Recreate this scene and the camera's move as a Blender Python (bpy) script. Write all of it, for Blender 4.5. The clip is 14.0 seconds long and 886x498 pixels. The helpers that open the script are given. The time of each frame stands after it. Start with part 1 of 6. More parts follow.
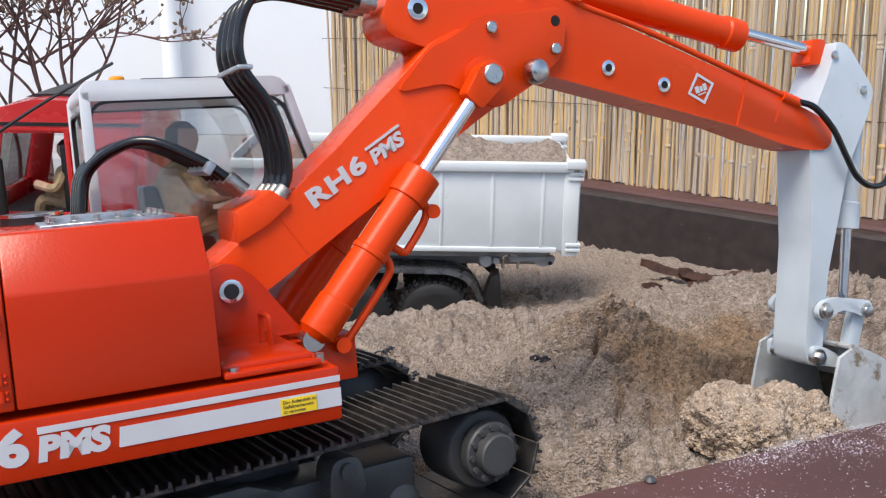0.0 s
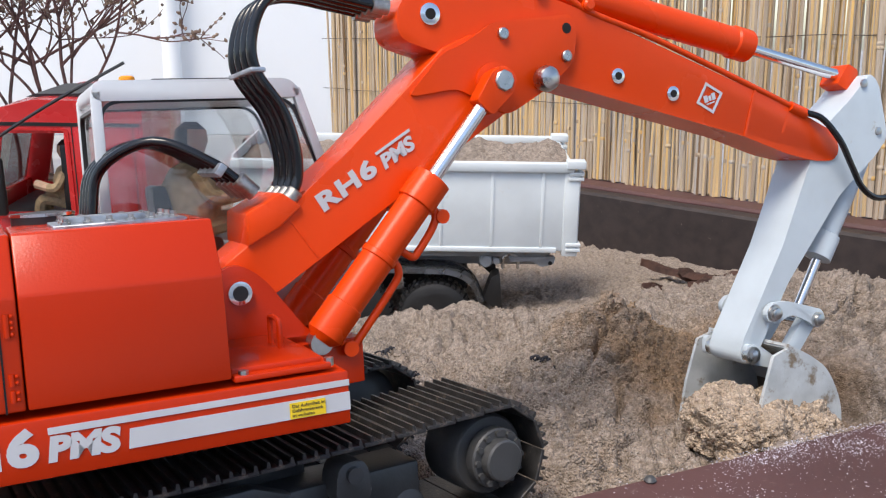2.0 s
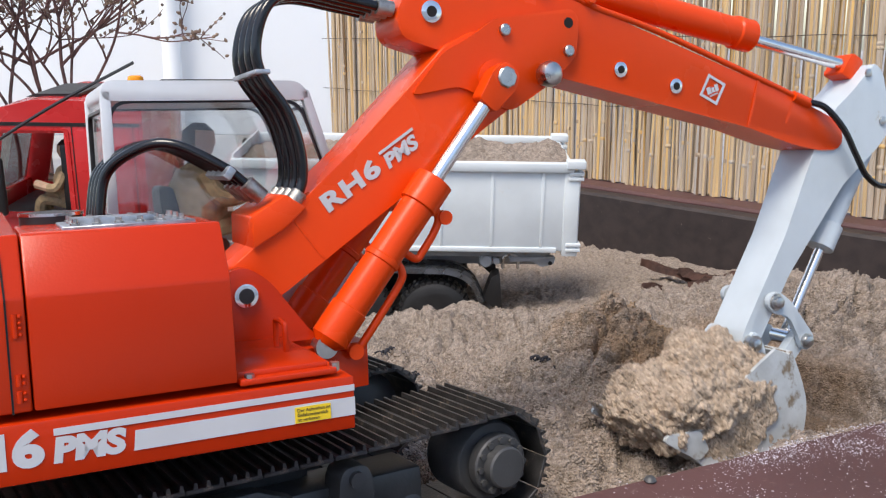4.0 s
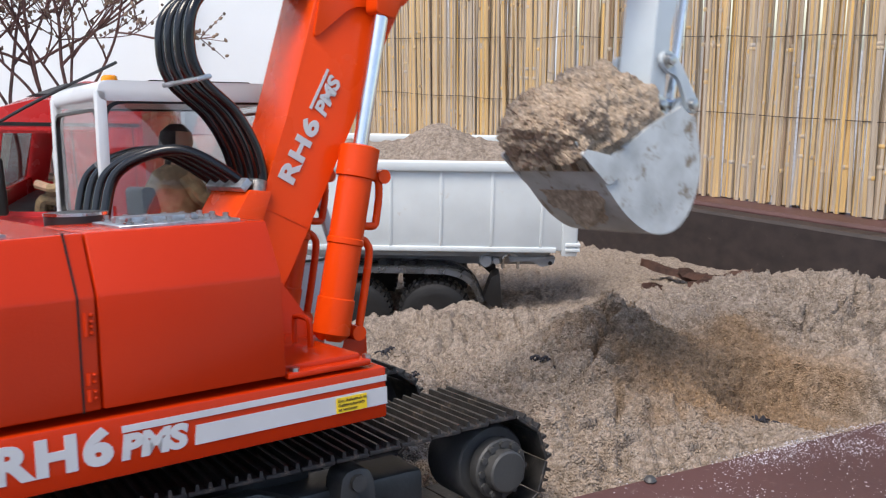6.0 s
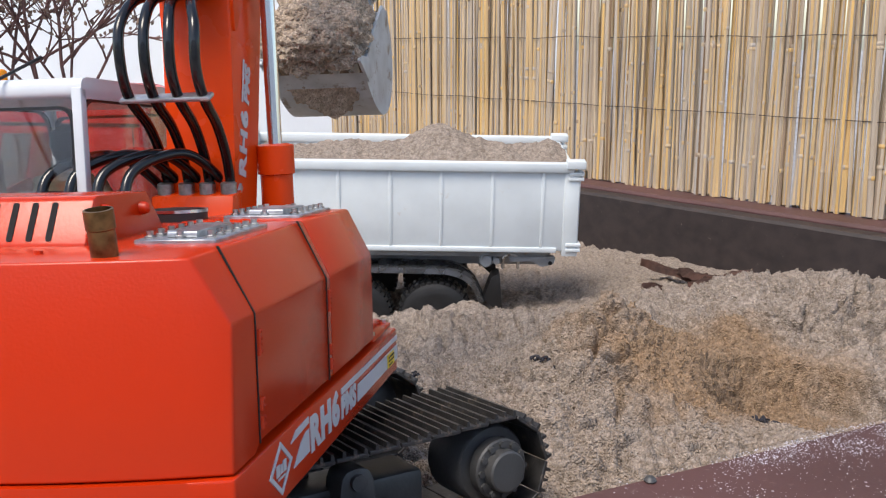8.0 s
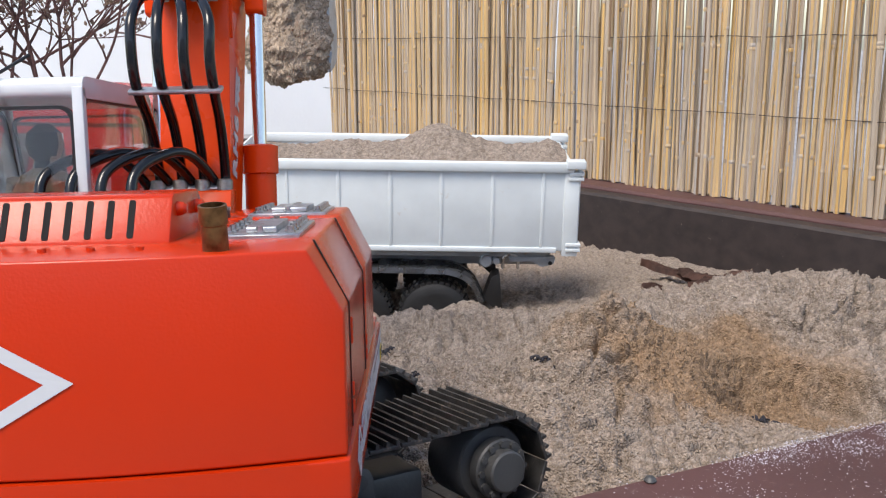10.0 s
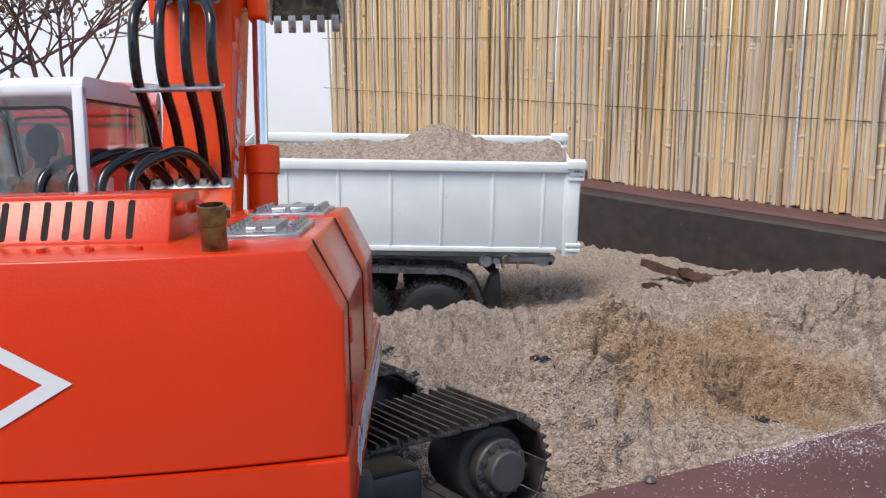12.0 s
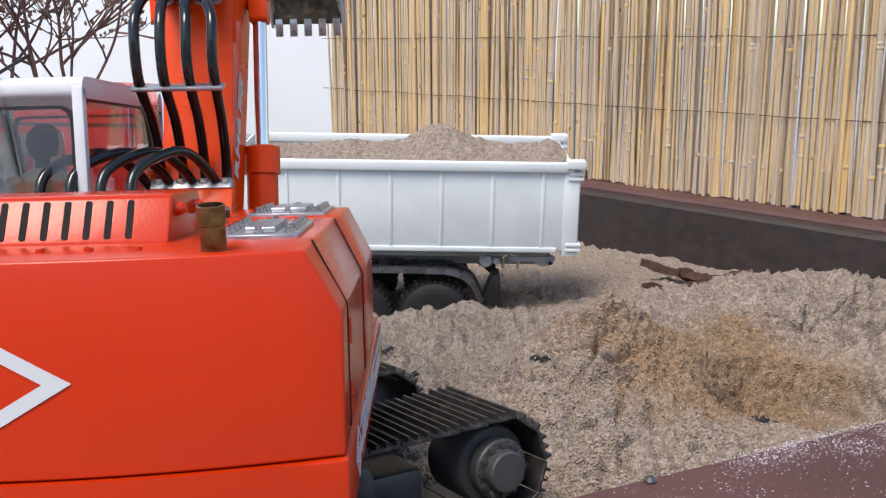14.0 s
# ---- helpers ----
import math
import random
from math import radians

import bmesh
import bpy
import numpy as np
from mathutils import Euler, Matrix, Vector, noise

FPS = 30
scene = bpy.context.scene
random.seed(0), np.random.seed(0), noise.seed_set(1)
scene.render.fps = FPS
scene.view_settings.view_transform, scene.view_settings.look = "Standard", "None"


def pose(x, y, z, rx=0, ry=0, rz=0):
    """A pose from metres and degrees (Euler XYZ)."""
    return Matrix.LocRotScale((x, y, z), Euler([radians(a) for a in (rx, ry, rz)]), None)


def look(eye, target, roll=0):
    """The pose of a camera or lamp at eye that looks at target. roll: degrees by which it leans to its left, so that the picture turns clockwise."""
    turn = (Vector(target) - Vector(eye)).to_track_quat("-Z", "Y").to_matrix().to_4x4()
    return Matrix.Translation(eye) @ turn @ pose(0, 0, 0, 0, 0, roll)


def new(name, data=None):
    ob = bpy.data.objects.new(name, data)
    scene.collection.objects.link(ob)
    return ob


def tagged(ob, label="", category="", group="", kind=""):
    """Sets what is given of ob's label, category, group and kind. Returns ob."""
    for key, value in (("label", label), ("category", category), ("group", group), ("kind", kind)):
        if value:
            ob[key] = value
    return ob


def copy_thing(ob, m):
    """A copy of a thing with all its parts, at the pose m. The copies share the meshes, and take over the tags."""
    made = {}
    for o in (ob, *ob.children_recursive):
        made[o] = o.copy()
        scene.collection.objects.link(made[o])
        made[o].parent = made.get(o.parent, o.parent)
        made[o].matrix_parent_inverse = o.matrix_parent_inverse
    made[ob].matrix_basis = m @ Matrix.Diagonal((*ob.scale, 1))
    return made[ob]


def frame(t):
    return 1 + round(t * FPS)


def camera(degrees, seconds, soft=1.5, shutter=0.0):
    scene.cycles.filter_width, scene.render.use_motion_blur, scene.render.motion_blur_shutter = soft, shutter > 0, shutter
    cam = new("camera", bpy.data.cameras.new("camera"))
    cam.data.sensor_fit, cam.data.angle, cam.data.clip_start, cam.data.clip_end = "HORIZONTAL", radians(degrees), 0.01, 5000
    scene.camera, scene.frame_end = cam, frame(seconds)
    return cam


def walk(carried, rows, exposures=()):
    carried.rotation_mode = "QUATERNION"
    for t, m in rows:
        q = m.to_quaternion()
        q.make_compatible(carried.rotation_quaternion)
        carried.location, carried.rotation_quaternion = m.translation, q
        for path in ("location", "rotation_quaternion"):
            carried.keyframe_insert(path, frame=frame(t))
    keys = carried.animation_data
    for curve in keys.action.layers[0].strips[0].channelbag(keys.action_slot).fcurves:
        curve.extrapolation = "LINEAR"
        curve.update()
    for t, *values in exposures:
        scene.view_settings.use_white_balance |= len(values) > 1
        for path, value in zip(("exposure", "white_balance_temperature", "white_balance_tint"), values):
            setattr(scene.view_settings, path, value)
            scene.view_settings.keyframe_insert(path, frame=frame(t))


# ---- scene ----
FOV = 50.3
cam = camera(FOV, 14.0, soft=1.2, shutter=0.5)
CAM = pose(0, 0, 0.305, 77.7, 0, 0)
walk(cam, [(0.0, CAM), (14.0, CAM)], [(0.0, 0.86, 6900, 10), (14.0, 0.86, 6900, 10)])

# ---- light: a bright overcast winter day ----
world = bpy.data.worlds.new("overcast_sky")
scene.world = world
world.use_nodes = True
wn, wl = world.node_tree.nodes, world.node_tree.links
sky = wn.new("ShaderNodeTexSky")
sky.sky_type = "NISHITA"
sky.sun_disc = False
sky.sun_elevation = radians(59)
sky.sun_rotation = radians(213)
sky.air_density, sky.dust_density, sky.ozone_density = 1.0, 1.5, 1.5
wl.new(sky.outputs[0], wn["Background"].inputs[0])
wn["Background"].inputs[1].default_value = 0.15
sun = new("sun", bpy.data.lights.new("sun", "SUN"))
sun.data.energy, sun.data.angle, sun.data.color = 1.9, radians(26), (1.0, 0.95, 0.88)
sun.matrix_world = look((-0.80, -0.75, 2.5), (0, 0.5, 0))


# ---- materials ----
def material(name, base, rough=0.5, metal=0.0, vary=0.12, scale=60.0, bump=0.1, bscale=400.0, dark=None, coat=0.0,
             isle=0.0, obvar=0.0, stretch=(1, 1, 1), dist=0.0006, space="Object", spots=None, spec=0.5):
    """A surface with two scales of variation: broad stains and fine grain, with relief."""
    m = bpy.data.materials.new(name)
    m.use_nodes = True
    n, l = m.node_tree.nodes, m.node_tree.links
    b = n["Principled BSDF"]
    b.inputs["Roughness"].default_value = rough
    b.inputs["Metallic"].default_value = metal
    b.inputs["Specular IOR Level"].default_value = spec
    if coat:
        b.inputs["Coat Weight"].default_value = coat
        b.inputs["Coat Roughness"].default_value = 0.12
    co = n.new("ShaderNodeTexCoord")
    mp = n.new("ShaderNodeMapping")
    mp.inputs["Scale"].default_value = stretch
    l.new(co.outputs[space], mp.inputs[0])
    big = n.new("ShaderNodeTexNoise")
    big.inputs["Scale"].default_value = scale
    big.inputs["Detail"].default_value = 6
    l.new(mp.outputs[0], big.inputs[0])
    fine = n.new("ShaderNodeTexNoise")
    fine.inputs["Scale"].default_value = bscale
    fine.inputs["Detail"].default_value = 4
    l.new(mp.outputs[0], fine.inputs[0])
    c2 = dark or tuple(v * (1 - vary * 2.2) for v in base)
    ramp = n.new("ShaderNodeValToRGB")
    ramp.color_ramp.elements[0].position, ramp.color_ramp.elements[1].position = 0.3, 0.62
    ramp.color_ramp.elements[0].color = (*c2, 1)
    ramp.color_ramp.elements[1].color = (*base, 1)
    l.new(big.outputs[0], ramp.inputs[0])
    out = ramp.outputs[0]
    if isle or obvar:
        src = n.new("ShaderNodeNewGeometry").outputs["Random Per Island"] if isle else n.new("ShaderNodeObjectInfo").outputs["Random"]
        hs = n.new("ShaderNodeHueSaturation")
        r = n.new("ShaderNodeMapRange")
        r.inputs[3].default_value, r.inputs[4].default_value = 1 - (isle or obvar), 1 + (isle or obvar)
        l.new(src, r.inputs[0])
        l.new(r.outputs[0], hs.inputs["Value"])
        l.new(out, hs.inputs["Color"])
        out = hs.outputs[0]
    if spots:
        colour, size, lo, hi = spots
        sn = n.new("ShaderNodeTexNoise")
        sn.inputs["Scale"].default_value = size
        sn.inputs["Detail"].default_value = 8
        sn.inputs["Roughness"].default_value = 0.7
        l.new(co.outputs[space], sn.inputs[0])
        sr = n.new("ShaderNodeMapRange")
        sr.inputs[1].default_value, sr.inputs[2].default_value = lo, hi
        l.new(sn.outputs[0], sr.inputs[0])
        mx = n.new("ShaderNodeMix")
        mx.data_type = "RGBA"
        l.new(sr.outputs[0], mx.inputs[0])
        l.new(out, mx.inputs[6])
        mx.inputs[7].default_value = (*colour, 1)
        out = mx.outputs[2]
    l.new(out, b.inputs["Base Color"])
    rr = n.new("ShaderNodeMapRange")
    rr.inputs[3].default_value, rr.inputs[4].default_value = max(rough - 0.08, 0.02), min(rough + 0.1, 1)
    l.new(big.outputs[0], rr.inputs[0])
    l.new(rr.outputs[0], b.inputs["Roughness"])
    if bump:
        bp = n.new("ShaderNodeBump")
        bp.inputs["Strength"].default_value = bump
        bp.inputs["Distance"].default_value = dist
        l.new(fine.outputs[0], bp.inputs["Height"])
        l.new(bp.outputs[0], b.inputs["Normal"])
    return m


def glass_material(name, tint, rough=0.02, through_share=0.82):
    """Thin clear sheet: mostly lets light pass, with a glossy skin."""
    m = bpy.data.materials.new(name)
    m.use_nodes = True
    n, l = m.node_tree.nodes, m.node_tree.links
    n.remove(n["Principled BSDF"])
    tr, gl, mix, fr = n.new("ShaderNodeBsdfTransparent"), n.new("ShaderNodeBsdfGlossy"), n.new("ShaderNodeMixShader"), n.new("ShaderNodeLayerWeight")
    tr.inputs[0].default_value = (*tint, 1)
    gl.inputs["Roughness"].default_value = rough
    pw = n.new("ShaderNodeMath")
    pw.operation = "POWER"
    pw.inputs[1].default_value = 3.5
    l.new(fr.outputs["Facing"], pw.inputs[0])
    ad = n.new("ShaderNodeMath")
    ad.operation = "MULTIPLY_ADD"
    ad.use_clamp = True
    ad.inputs[1].default_value = 0.5
    ad.inputs[2].default_value = 1 - through_share
    l.new(pw.outputs[0], ad.inputs[0])
    l.new(ad.outputs[0], mix.inputs[0])
    l.new(tr.outputs[0], mix.inputs[1])
    l.new(gl.outputs[0], mix.inputs[2])
    l.new(mix.outputs[0], n["Material Output"].inputs[0])
    return m


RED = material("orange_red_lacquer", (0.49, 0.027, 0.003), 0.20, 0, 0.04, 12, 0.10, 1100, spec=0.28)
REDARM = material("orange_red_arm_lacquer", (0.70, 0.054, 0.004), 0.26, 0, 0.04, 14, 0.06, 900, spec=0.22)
WHITE = material("white_marking_film", (0.5, 0.51, 0.53), 0.4, 0, 0.03, 60, 0.03, 900)
YELLOW = material("yellow_sticker_film", (0.8, 0.55, 0.02), 0.4, 0, 0.03, 60, 0.02, 900)
INK = material("black_print", (0.02, 0.02, 0.02), 0.5, 0, 0.0, 60, 0.0)
RUBBER = material("black_hose_rubber", (0.006, 0.006, 0.007), 0.16, 0, 0.1, 80, 0.0)
KNURL = material("knurled_steel", (0.42, 0.4, 0.37), 0.35, 1.0, 0.2, 300, 0.9, 1500, dist=0.0004)
STEEL = material("bare_steel", (0.55, 0.54, 0.52), 0.28, 1.0, 0.12, 120, 0.08, 900)
CHROME = material("polished_rod", (0.75, 0.75, 0.76), 0.12, 1.0, 0.04, 120, 0.0)
ALU = material("milled_aluminium_plate", (0.5, 0.52, 0.55), 0.38, 0.9, 0.2, 200, 0.3, 900)
BRASS = material("tarnished_brass", (0.24, 0.13, 0.055), 0.4, 1.0, 0.3, 260, 0.2, 900)
BORESHADE = material("shaded_bore", (0.02, 0.014, 0.01), 0.7, 0, 0.2, 200, 0.1)
ARMWHITE = material("pale_grey_arm_paint", (0.49, 0.55, 0.59), 0.36, 0, 0.05, 40, 0.06, 900, coat=0.15, spots=((0.3, 0.24, 0.17), 60, 0.64, 0.74))
BUCKETPAINT = material("worn_bucket_paint", (0.52, 0.55, 0.56), 0.42, 0.1, 0.14, 60, 0.2, 600, spots=((0.2, 0.15, 0.1), 70, 0.56, 0.66))
BUCKETIN = material("scoured_bucket_steel", (0.2, 0.17, 0.13), 0.5, 0.6, 0.3, 80, 0.3, 600, spots=((0.36, 0.25, 0.16), 90, 0.5, 0.62))
TRACKIRON = material("dark_track_iron", (0.062, 0.06, 0.06), 0.42, 0.5, 0.25, 140, 0.25, 700, spots=((0.26, 0.2, 0.15), 130, 0.56, 0.72))
UNDERIRON = material("dark_grey_frame_paint", (0.062, 0.062, 0.063), 0.45, 0.1, 0.15, 60, 0.15, 700, spots=((0.16, 0.12, 0.085), 90, 0.64, 0.78))
CABGREY = material("light_grey_cab_paint", (0.56, 0.60, 0.63), 0.34, 0, 0.04, 40, 0.03, 900, coat=0.2)
BLACKTRIM = material("black_plastic", (0.012, 0.012, 0.013), 0.4, 0, 0.1, 100, 0.05)
CABGLASS = glass_material("clear_cab_pane", (0.95, 0.96, 0.96), 0.03, 0.88)
TRUCKGLASS = glass_material("dark_truck_pane", (0.5, 0.52, 0.53), 0.03, 0.92)
AMBER = material("amber_lens", (0.85, 0.3, 0.01), 0.15, 0, 0.06, 300, 0.2, 900)
SKIN = material("flesh_coloured_vinyl", (0.55, 0.36, 0.24), 0.5, 0, 0.1, 200, 0.05)
HAIR = material("dark_painted_hair", (0.018, 0.014, 0.012), 0.6, 0, 0.2, 300, 0.3)
CLOTH = material("tan_doll_cloth", (0.42, 0.3, 0.17), 0.85, 0, 0.2, 300, 0.3, 1500)
TRUCKRED = material("truck_cab_red", (0.55, 0.018, 0.02), 0.25, 0, 0.04, 40, 0.02, 900, coat=0.5)
BODYGREY = material("pale_grey_tipper_paint", (0.66, 0.71, 0.73), 0.38, 0, 0.04, 30, 0.05, 900, spots=((0.5, 0.42, 0.33), 45, 0.66, 0.8))
MUDGUARD = material("polished_grey_guard", (0.36, 0.38, 0.41), 0.26, 0.85, 0.1, 60, 0.04, 700, spots=((0.42, 0.36, 0.3), 160, 0.66, 0.7))
CHASSISGREY = material("grey_chassis_paint", (0.3, 0.32, 0.34), 0.4, 0.2, 0.12, 60, 0.08, 700, spots=((0.3, 0.23, 0.16), 70, 0.58, 0.7))
TYRE = material("dusty_tyre_rubber", (0.012, 0.012, 0.013), 0.6, 0, 0.2, 100, 0.3, 600, spots=((0.2, 0.15, 0.11), 120, 0.68, 0.78))
RIMPAINT = material("dark_rim_paint", (0.06, 0.06, 0.065), 0.4, 0.4, 0.15, 100, 0.1)
SAND = material("damp_sand", (0.345, 0.280, 0.230), 0.92, 0, 0.13, 240, 0.7, 620, dark=(0.18, 0.138, 0.105), dist=0.002, space="Object",
                spots=((0.41, 0.36, 0.32), 330, 0.55, 0.74))
GRAIN = material("sand_crumbs", (0.345, 0.277, 0.222), 0.95, 0, 0.1, 60, 0.3, 900, dark=(0.24, 0.185, 0.14), isle=0.15, dist=0.001)


def moisten(m, centre, reach, wet):
    """Freshly dug sand is damp and browner round centre."""
    n, l = m.node_tree.nodes, m.node_tree.links
    b = n["Principled BSDF"]
    old = b.inputs["Base Color"].links[0].from_socket
    geo, dist, ns, ad, rg, mx = n.new("ShaderNodeNewGeometry"), n.new("ShaderNodeVectorMath"), n.new("ShaderNodeTexNoise"), n.new("ShaderNodeMath"), n.new("ShaderNodeMapRange"), n.new("ShaderNodeMix")
    dist.operation, ad.operation, mx.data_type, mx.blend_type = "DISTANCE", "MULTIPLY_ADD", "RGBA", "MULTIPLY"
    l.new(geo.outputs["Position"], dist.inputs[0])
    dist.inputs[1].default_value = centre
    ns.inputs["Scale"].default_value = 22
    ns.inputs["Detail"].default_value = 6
    l.new(geo.outputs["Position"], ns.inputs[0])
    l.new(ns.outputs[0], ad.inputs[0])
    ad.inputs[1].default_value = 0.12
    l.new(dist.outputs["Value"], ad.inputs[2])
    rg.inputs[1].default_value, rg.inputs[2].default_value, rg.inputs[3].default_value, rg.inputs[4].default_value = reach * 0.75 + 0.06, reach * 1.15 + 0.06, 1.0, 0.0
    l.new(ad.outputs[0], rg.inputs[0])
    l.new(rg.outputs[0], mx.inputs[0])
    l.new(old, mx.inputs[6])
    mx.inputs[7].default_value = (*wet, 1)
    l.new(mx.outputs[2], b.inputs["Base Color"])


def granular(m, cell, depth):
    """Round grains: a cellular relief with a tone of its own in each grain."""
    n, l = m.node_tree.nodes, m.node_tree.links
    b = n["Principled BSDF"]
    vo = n.new("ShaderNodeTexVoronoi")
    vo.inputs["Scale"].default_value = cell
    l.new(n["Texture Coordinate"].outputs["Object"], vo.inputs["Vector"])
    inv = n.new("ShaderNodeMath")
    inv.operation = "SUBTRACT"
    inv.inputs[0].default_value = 1.0
    l.new(vo.outputs["Distance"], inv.inputs[1])
    bp = n.new("ShaderNodeBump")
    bp.inputs["Strength"].default_value = 1.0
    bp.inputs["Distance"].default_value = depth
    l.new(inv.outputs[0], bp.inputs["Height"])
    l.new(b.inputs["Normal"].links[0].from_socket, bp.inputs["Normal"])
    l.new(bp.outputs[0], b.inputs["Normal"])
    hs, rg, sp = n.new("ShaderNodeHueSaturation"), n.new("ShaderNodeMapRange"), n.new("ShaderNodeSeparateColor")
    l.new(vo.outputs["Color"], sp.inputs[0])
    l.new(sp.outputs[0], rg.inputs[0])
    rg.inputs[3].default_value, rg.inputs[4].default_value = 0.74, 1.2
    l.new(rg.outputs[0], hs.inputs["Value"])
    l.new(b.inputs["Base Color"].links[0].from_socket, hs.inputs["Color"])
    l.new(hs.outputs[0], b.inputs["Base Color"])


LOADSAND = material("freshly_dug_sand", (0.49, 0.385, 0.29), 0.92, 0, 0.13, 240, 0.7, 620, dark=(0.29, 0.215, 0.15), dist=0.002, spots=((0.47, 0.39, 0.32), 330, 0.58, 0.74))
granular(SAND, 800, 0.0011)
granular(LOADSAND, 800, 0.0012)
moisten(SAND, (0.180, 0.585, 0.09), 0.100, (0.90, 0.74, 0.56))
moisten(GRAIN, (0.180, 0.585, 0.09), 0.100, (0.90, 0.74, 0.56))
BEAMTOP = material("red_brown_weathered_paint", (0.088, 0.037, 0.034), 0.55, 0, 0.15, 14, 0.25, 260, dist=0.001, spots=((0.17, 0.11, 0.1), 160, 0.6, 0.74))
BEAMDARK = material("dark_brown_stained_timber", (0.035, 0.024, 0.022), 0.6, 0, 0.25, 10, 0.3, 200, stretch=(1, 6, 6), dist=0.001, spots=((0.12, 0.09, 0.08), 120, 0.64, 0.72))
FROST = material("frost_crystals", (0.55, 0.54, 0.6), 0.7, 0, 0.05, 300, 0.3)
BARK = material("rotten_bark", (0.13, 0.065, 0.048), 0.8, 0, 0.3, 60, 0.6, 300, dist=0.002)
TWIG = material("red_brown_bare_twig", (0.15, 0.065, 0.055), 0.7, 0, 0.3, 40, 0.4, 200, dist=0.002)
WALLPAINT = material("white_render_wall", (0.82, 0.83, 0.84), 0.85, 0, 0.03, 1.5, 0.3, 60, dist=0.002)
PIPE = material("white_downpipe", (0.80, 0.81, 0.82), 0.4, 0, 0.03, 8, 0.02)
WIRE = material("thin_rusty_wire", (0.16, 0.13, 0.11), 0.5, 0.7, 0.2, 80, 0.0)
# ground out of view; its pale tone is chosen to bounce light upwards
GROUNDM = material("pale_bounce_paving", (0.34, 0.33, 0.33), 0.9, 0, 0.15, 6, 0.3, 80, dist=0.002)
LEAFDARK = material("withered_dark_leaf", (0.02, 0.018, 0.025), 0.7, 0, 0.3, 300, 0.3)
VOID = material("dark_gap", (0.006, 0.005, 0.005), 0.9, 0, 0.0, 60, 0.0)


def reed_material():
    m = material("dry_reed", (0.5, 0.33, 0.15), 0.6, 0, 0.2, 30, 0.3, 260, stretch=(1, 1, 0.08), dist=0.0008)
    n, l = m.node_tree.nodes, m.node_tree.links
    info = n.new("ShaderNodeObjectInfo")
    geo = n.new("ShaderNodeNewGeometry")
    add = n.new("ShaderNodeMath")
    add.operation = "ADD"
    l.new(info.outputs["Random"], add.inputs[0])
    l.new(geo.outputs["Random Per Island"], add.inputs[1])
    fr = n.new("ShaderNodeMath")
    fr.operation = "FRACT"
    l.new(add.outputs[0], fr.inputs[0])
    tone = n.new("ShaderNodeValToRGB")
    cr = tone.color_ramp
    cr.elements[0].position, cr.elements[0].color = 0.0, (0.20, 0.12, 0.06, 1)
    cr.elements[1].position, cr.elements[1].color = 1.0, (0.60, 0.42, 0.21, 1)
    for p, c in ((0.10, (0.44, 0.36, 0.28, 1)), (0.28, (0.50, 0.41, 0.31, 1)), (0.42, (0.41, 0.37, 0.34, 1)), (0.54, (0.56, 0.42, 0.26, 1)), (0.70, (0.66, 0.41, 0.14, 1)), (0.84, (0.46, 0.37, 0.27, 1))):
        e = cr.elements.new(p)
        e.color = c
    l.new(fr.outputs[0], tone.inputs[0])
    mx = n.new("ShaderNodeMix")
    mx.data_type, mx.blend_type = "RGBA", "MULTIPLY"
    mx.inputs[0].default_value = 0.55
    l.new(tone.outputs[0], mx.inputs[6])
    grey = n.new("ShaderNodeTexNoise")
    grey.inputs["Scale"].default_value = 14
    grey.inputs["Detail"].default_value = 8
    mp = n.new("ShaderNodeMapping")
    mp.inputs["Scale"].default_value = (6, 6, 0.6)
    l.new(n["Texture Coordinate"].outputs["Object"], mp.inputs[0])
    l.new(mp.outputs[0], grey.inputs[0])
    l.new(grey.outputs[0], mx.inputs[7])
    gain = n.new("ShaderNodeHueSaturation")
    gain.inputs["Value"].default_value = 1.32
    l.new(mx.outputs[2], gain.inputs["Color"])
    l.new(gain.outputs[0], n["Principled BSDF"].inputs["Base Color"])
    return m


REED = reed_material()


# ---- mesh helpers ----
def finish(name, bm, mat, smooth=False):
    me = bpy.data.meshes.new(name)
    bmesh.ops.recalc_face_normals(bm, faces=bm.faces)
    bm.to_mesh(me)
    bm.free()
    me.materials.append(mat)
    if smooth:
        me.shade_smooth()
        me.set_sharp_from_angle(angle=radians(38))
    return me


def part(name, bm, mat, parent, label="", smooth=True):
    """Links a bmesh as one mesh object under a thing or a part."""
    ob = new(name, finish(name, bm, mat, smooth))
    ob.parent = parent
    if label:
        ob["label"] = label
    return ob


def thing(name, bm, mat, label, category, group="", kind="", smooth=True):
    ob = new(name, finish(name, bm, mat, smooth))
    return tagged(ob, label, category, group, kind)


def empty(name, m, label, category, group="", kind=""):
    ob = new(name)
    ob.empty_display_size = 0.05
    ob.matrix_basis = m
    return tagged(ob, label, category, group, kind)


def bevel(bm, geom_faces, w, seg=2):
    edges = list({e for f in geom_faces for e in f.edges})
    bmesh.ops.bevel(bm, geom=edges, offset=w, segments=seg, affect="EDGES", clamp_overlap=True, profile=0.5)


def box(bm, x0, x1, y0, y1, z0, z1, w=0.0, seg=2):
    vs = [bm.verts.new((x, y, z)) for x in (x0, x1) for y in (y0, y1) for z in (z0, z1)]
    fs = [bm.faces.new([vs[i] for i in q]) for q in ((0, 1, 3, 2), (4, 6, 7, 5), (0, 4, 5, 1), (2, 3, 7, 6), (0, 2, 6, 4), (1, 5, 7, 3))]
    if w:
        bevel(bm, fs, w, seg)
    return fs


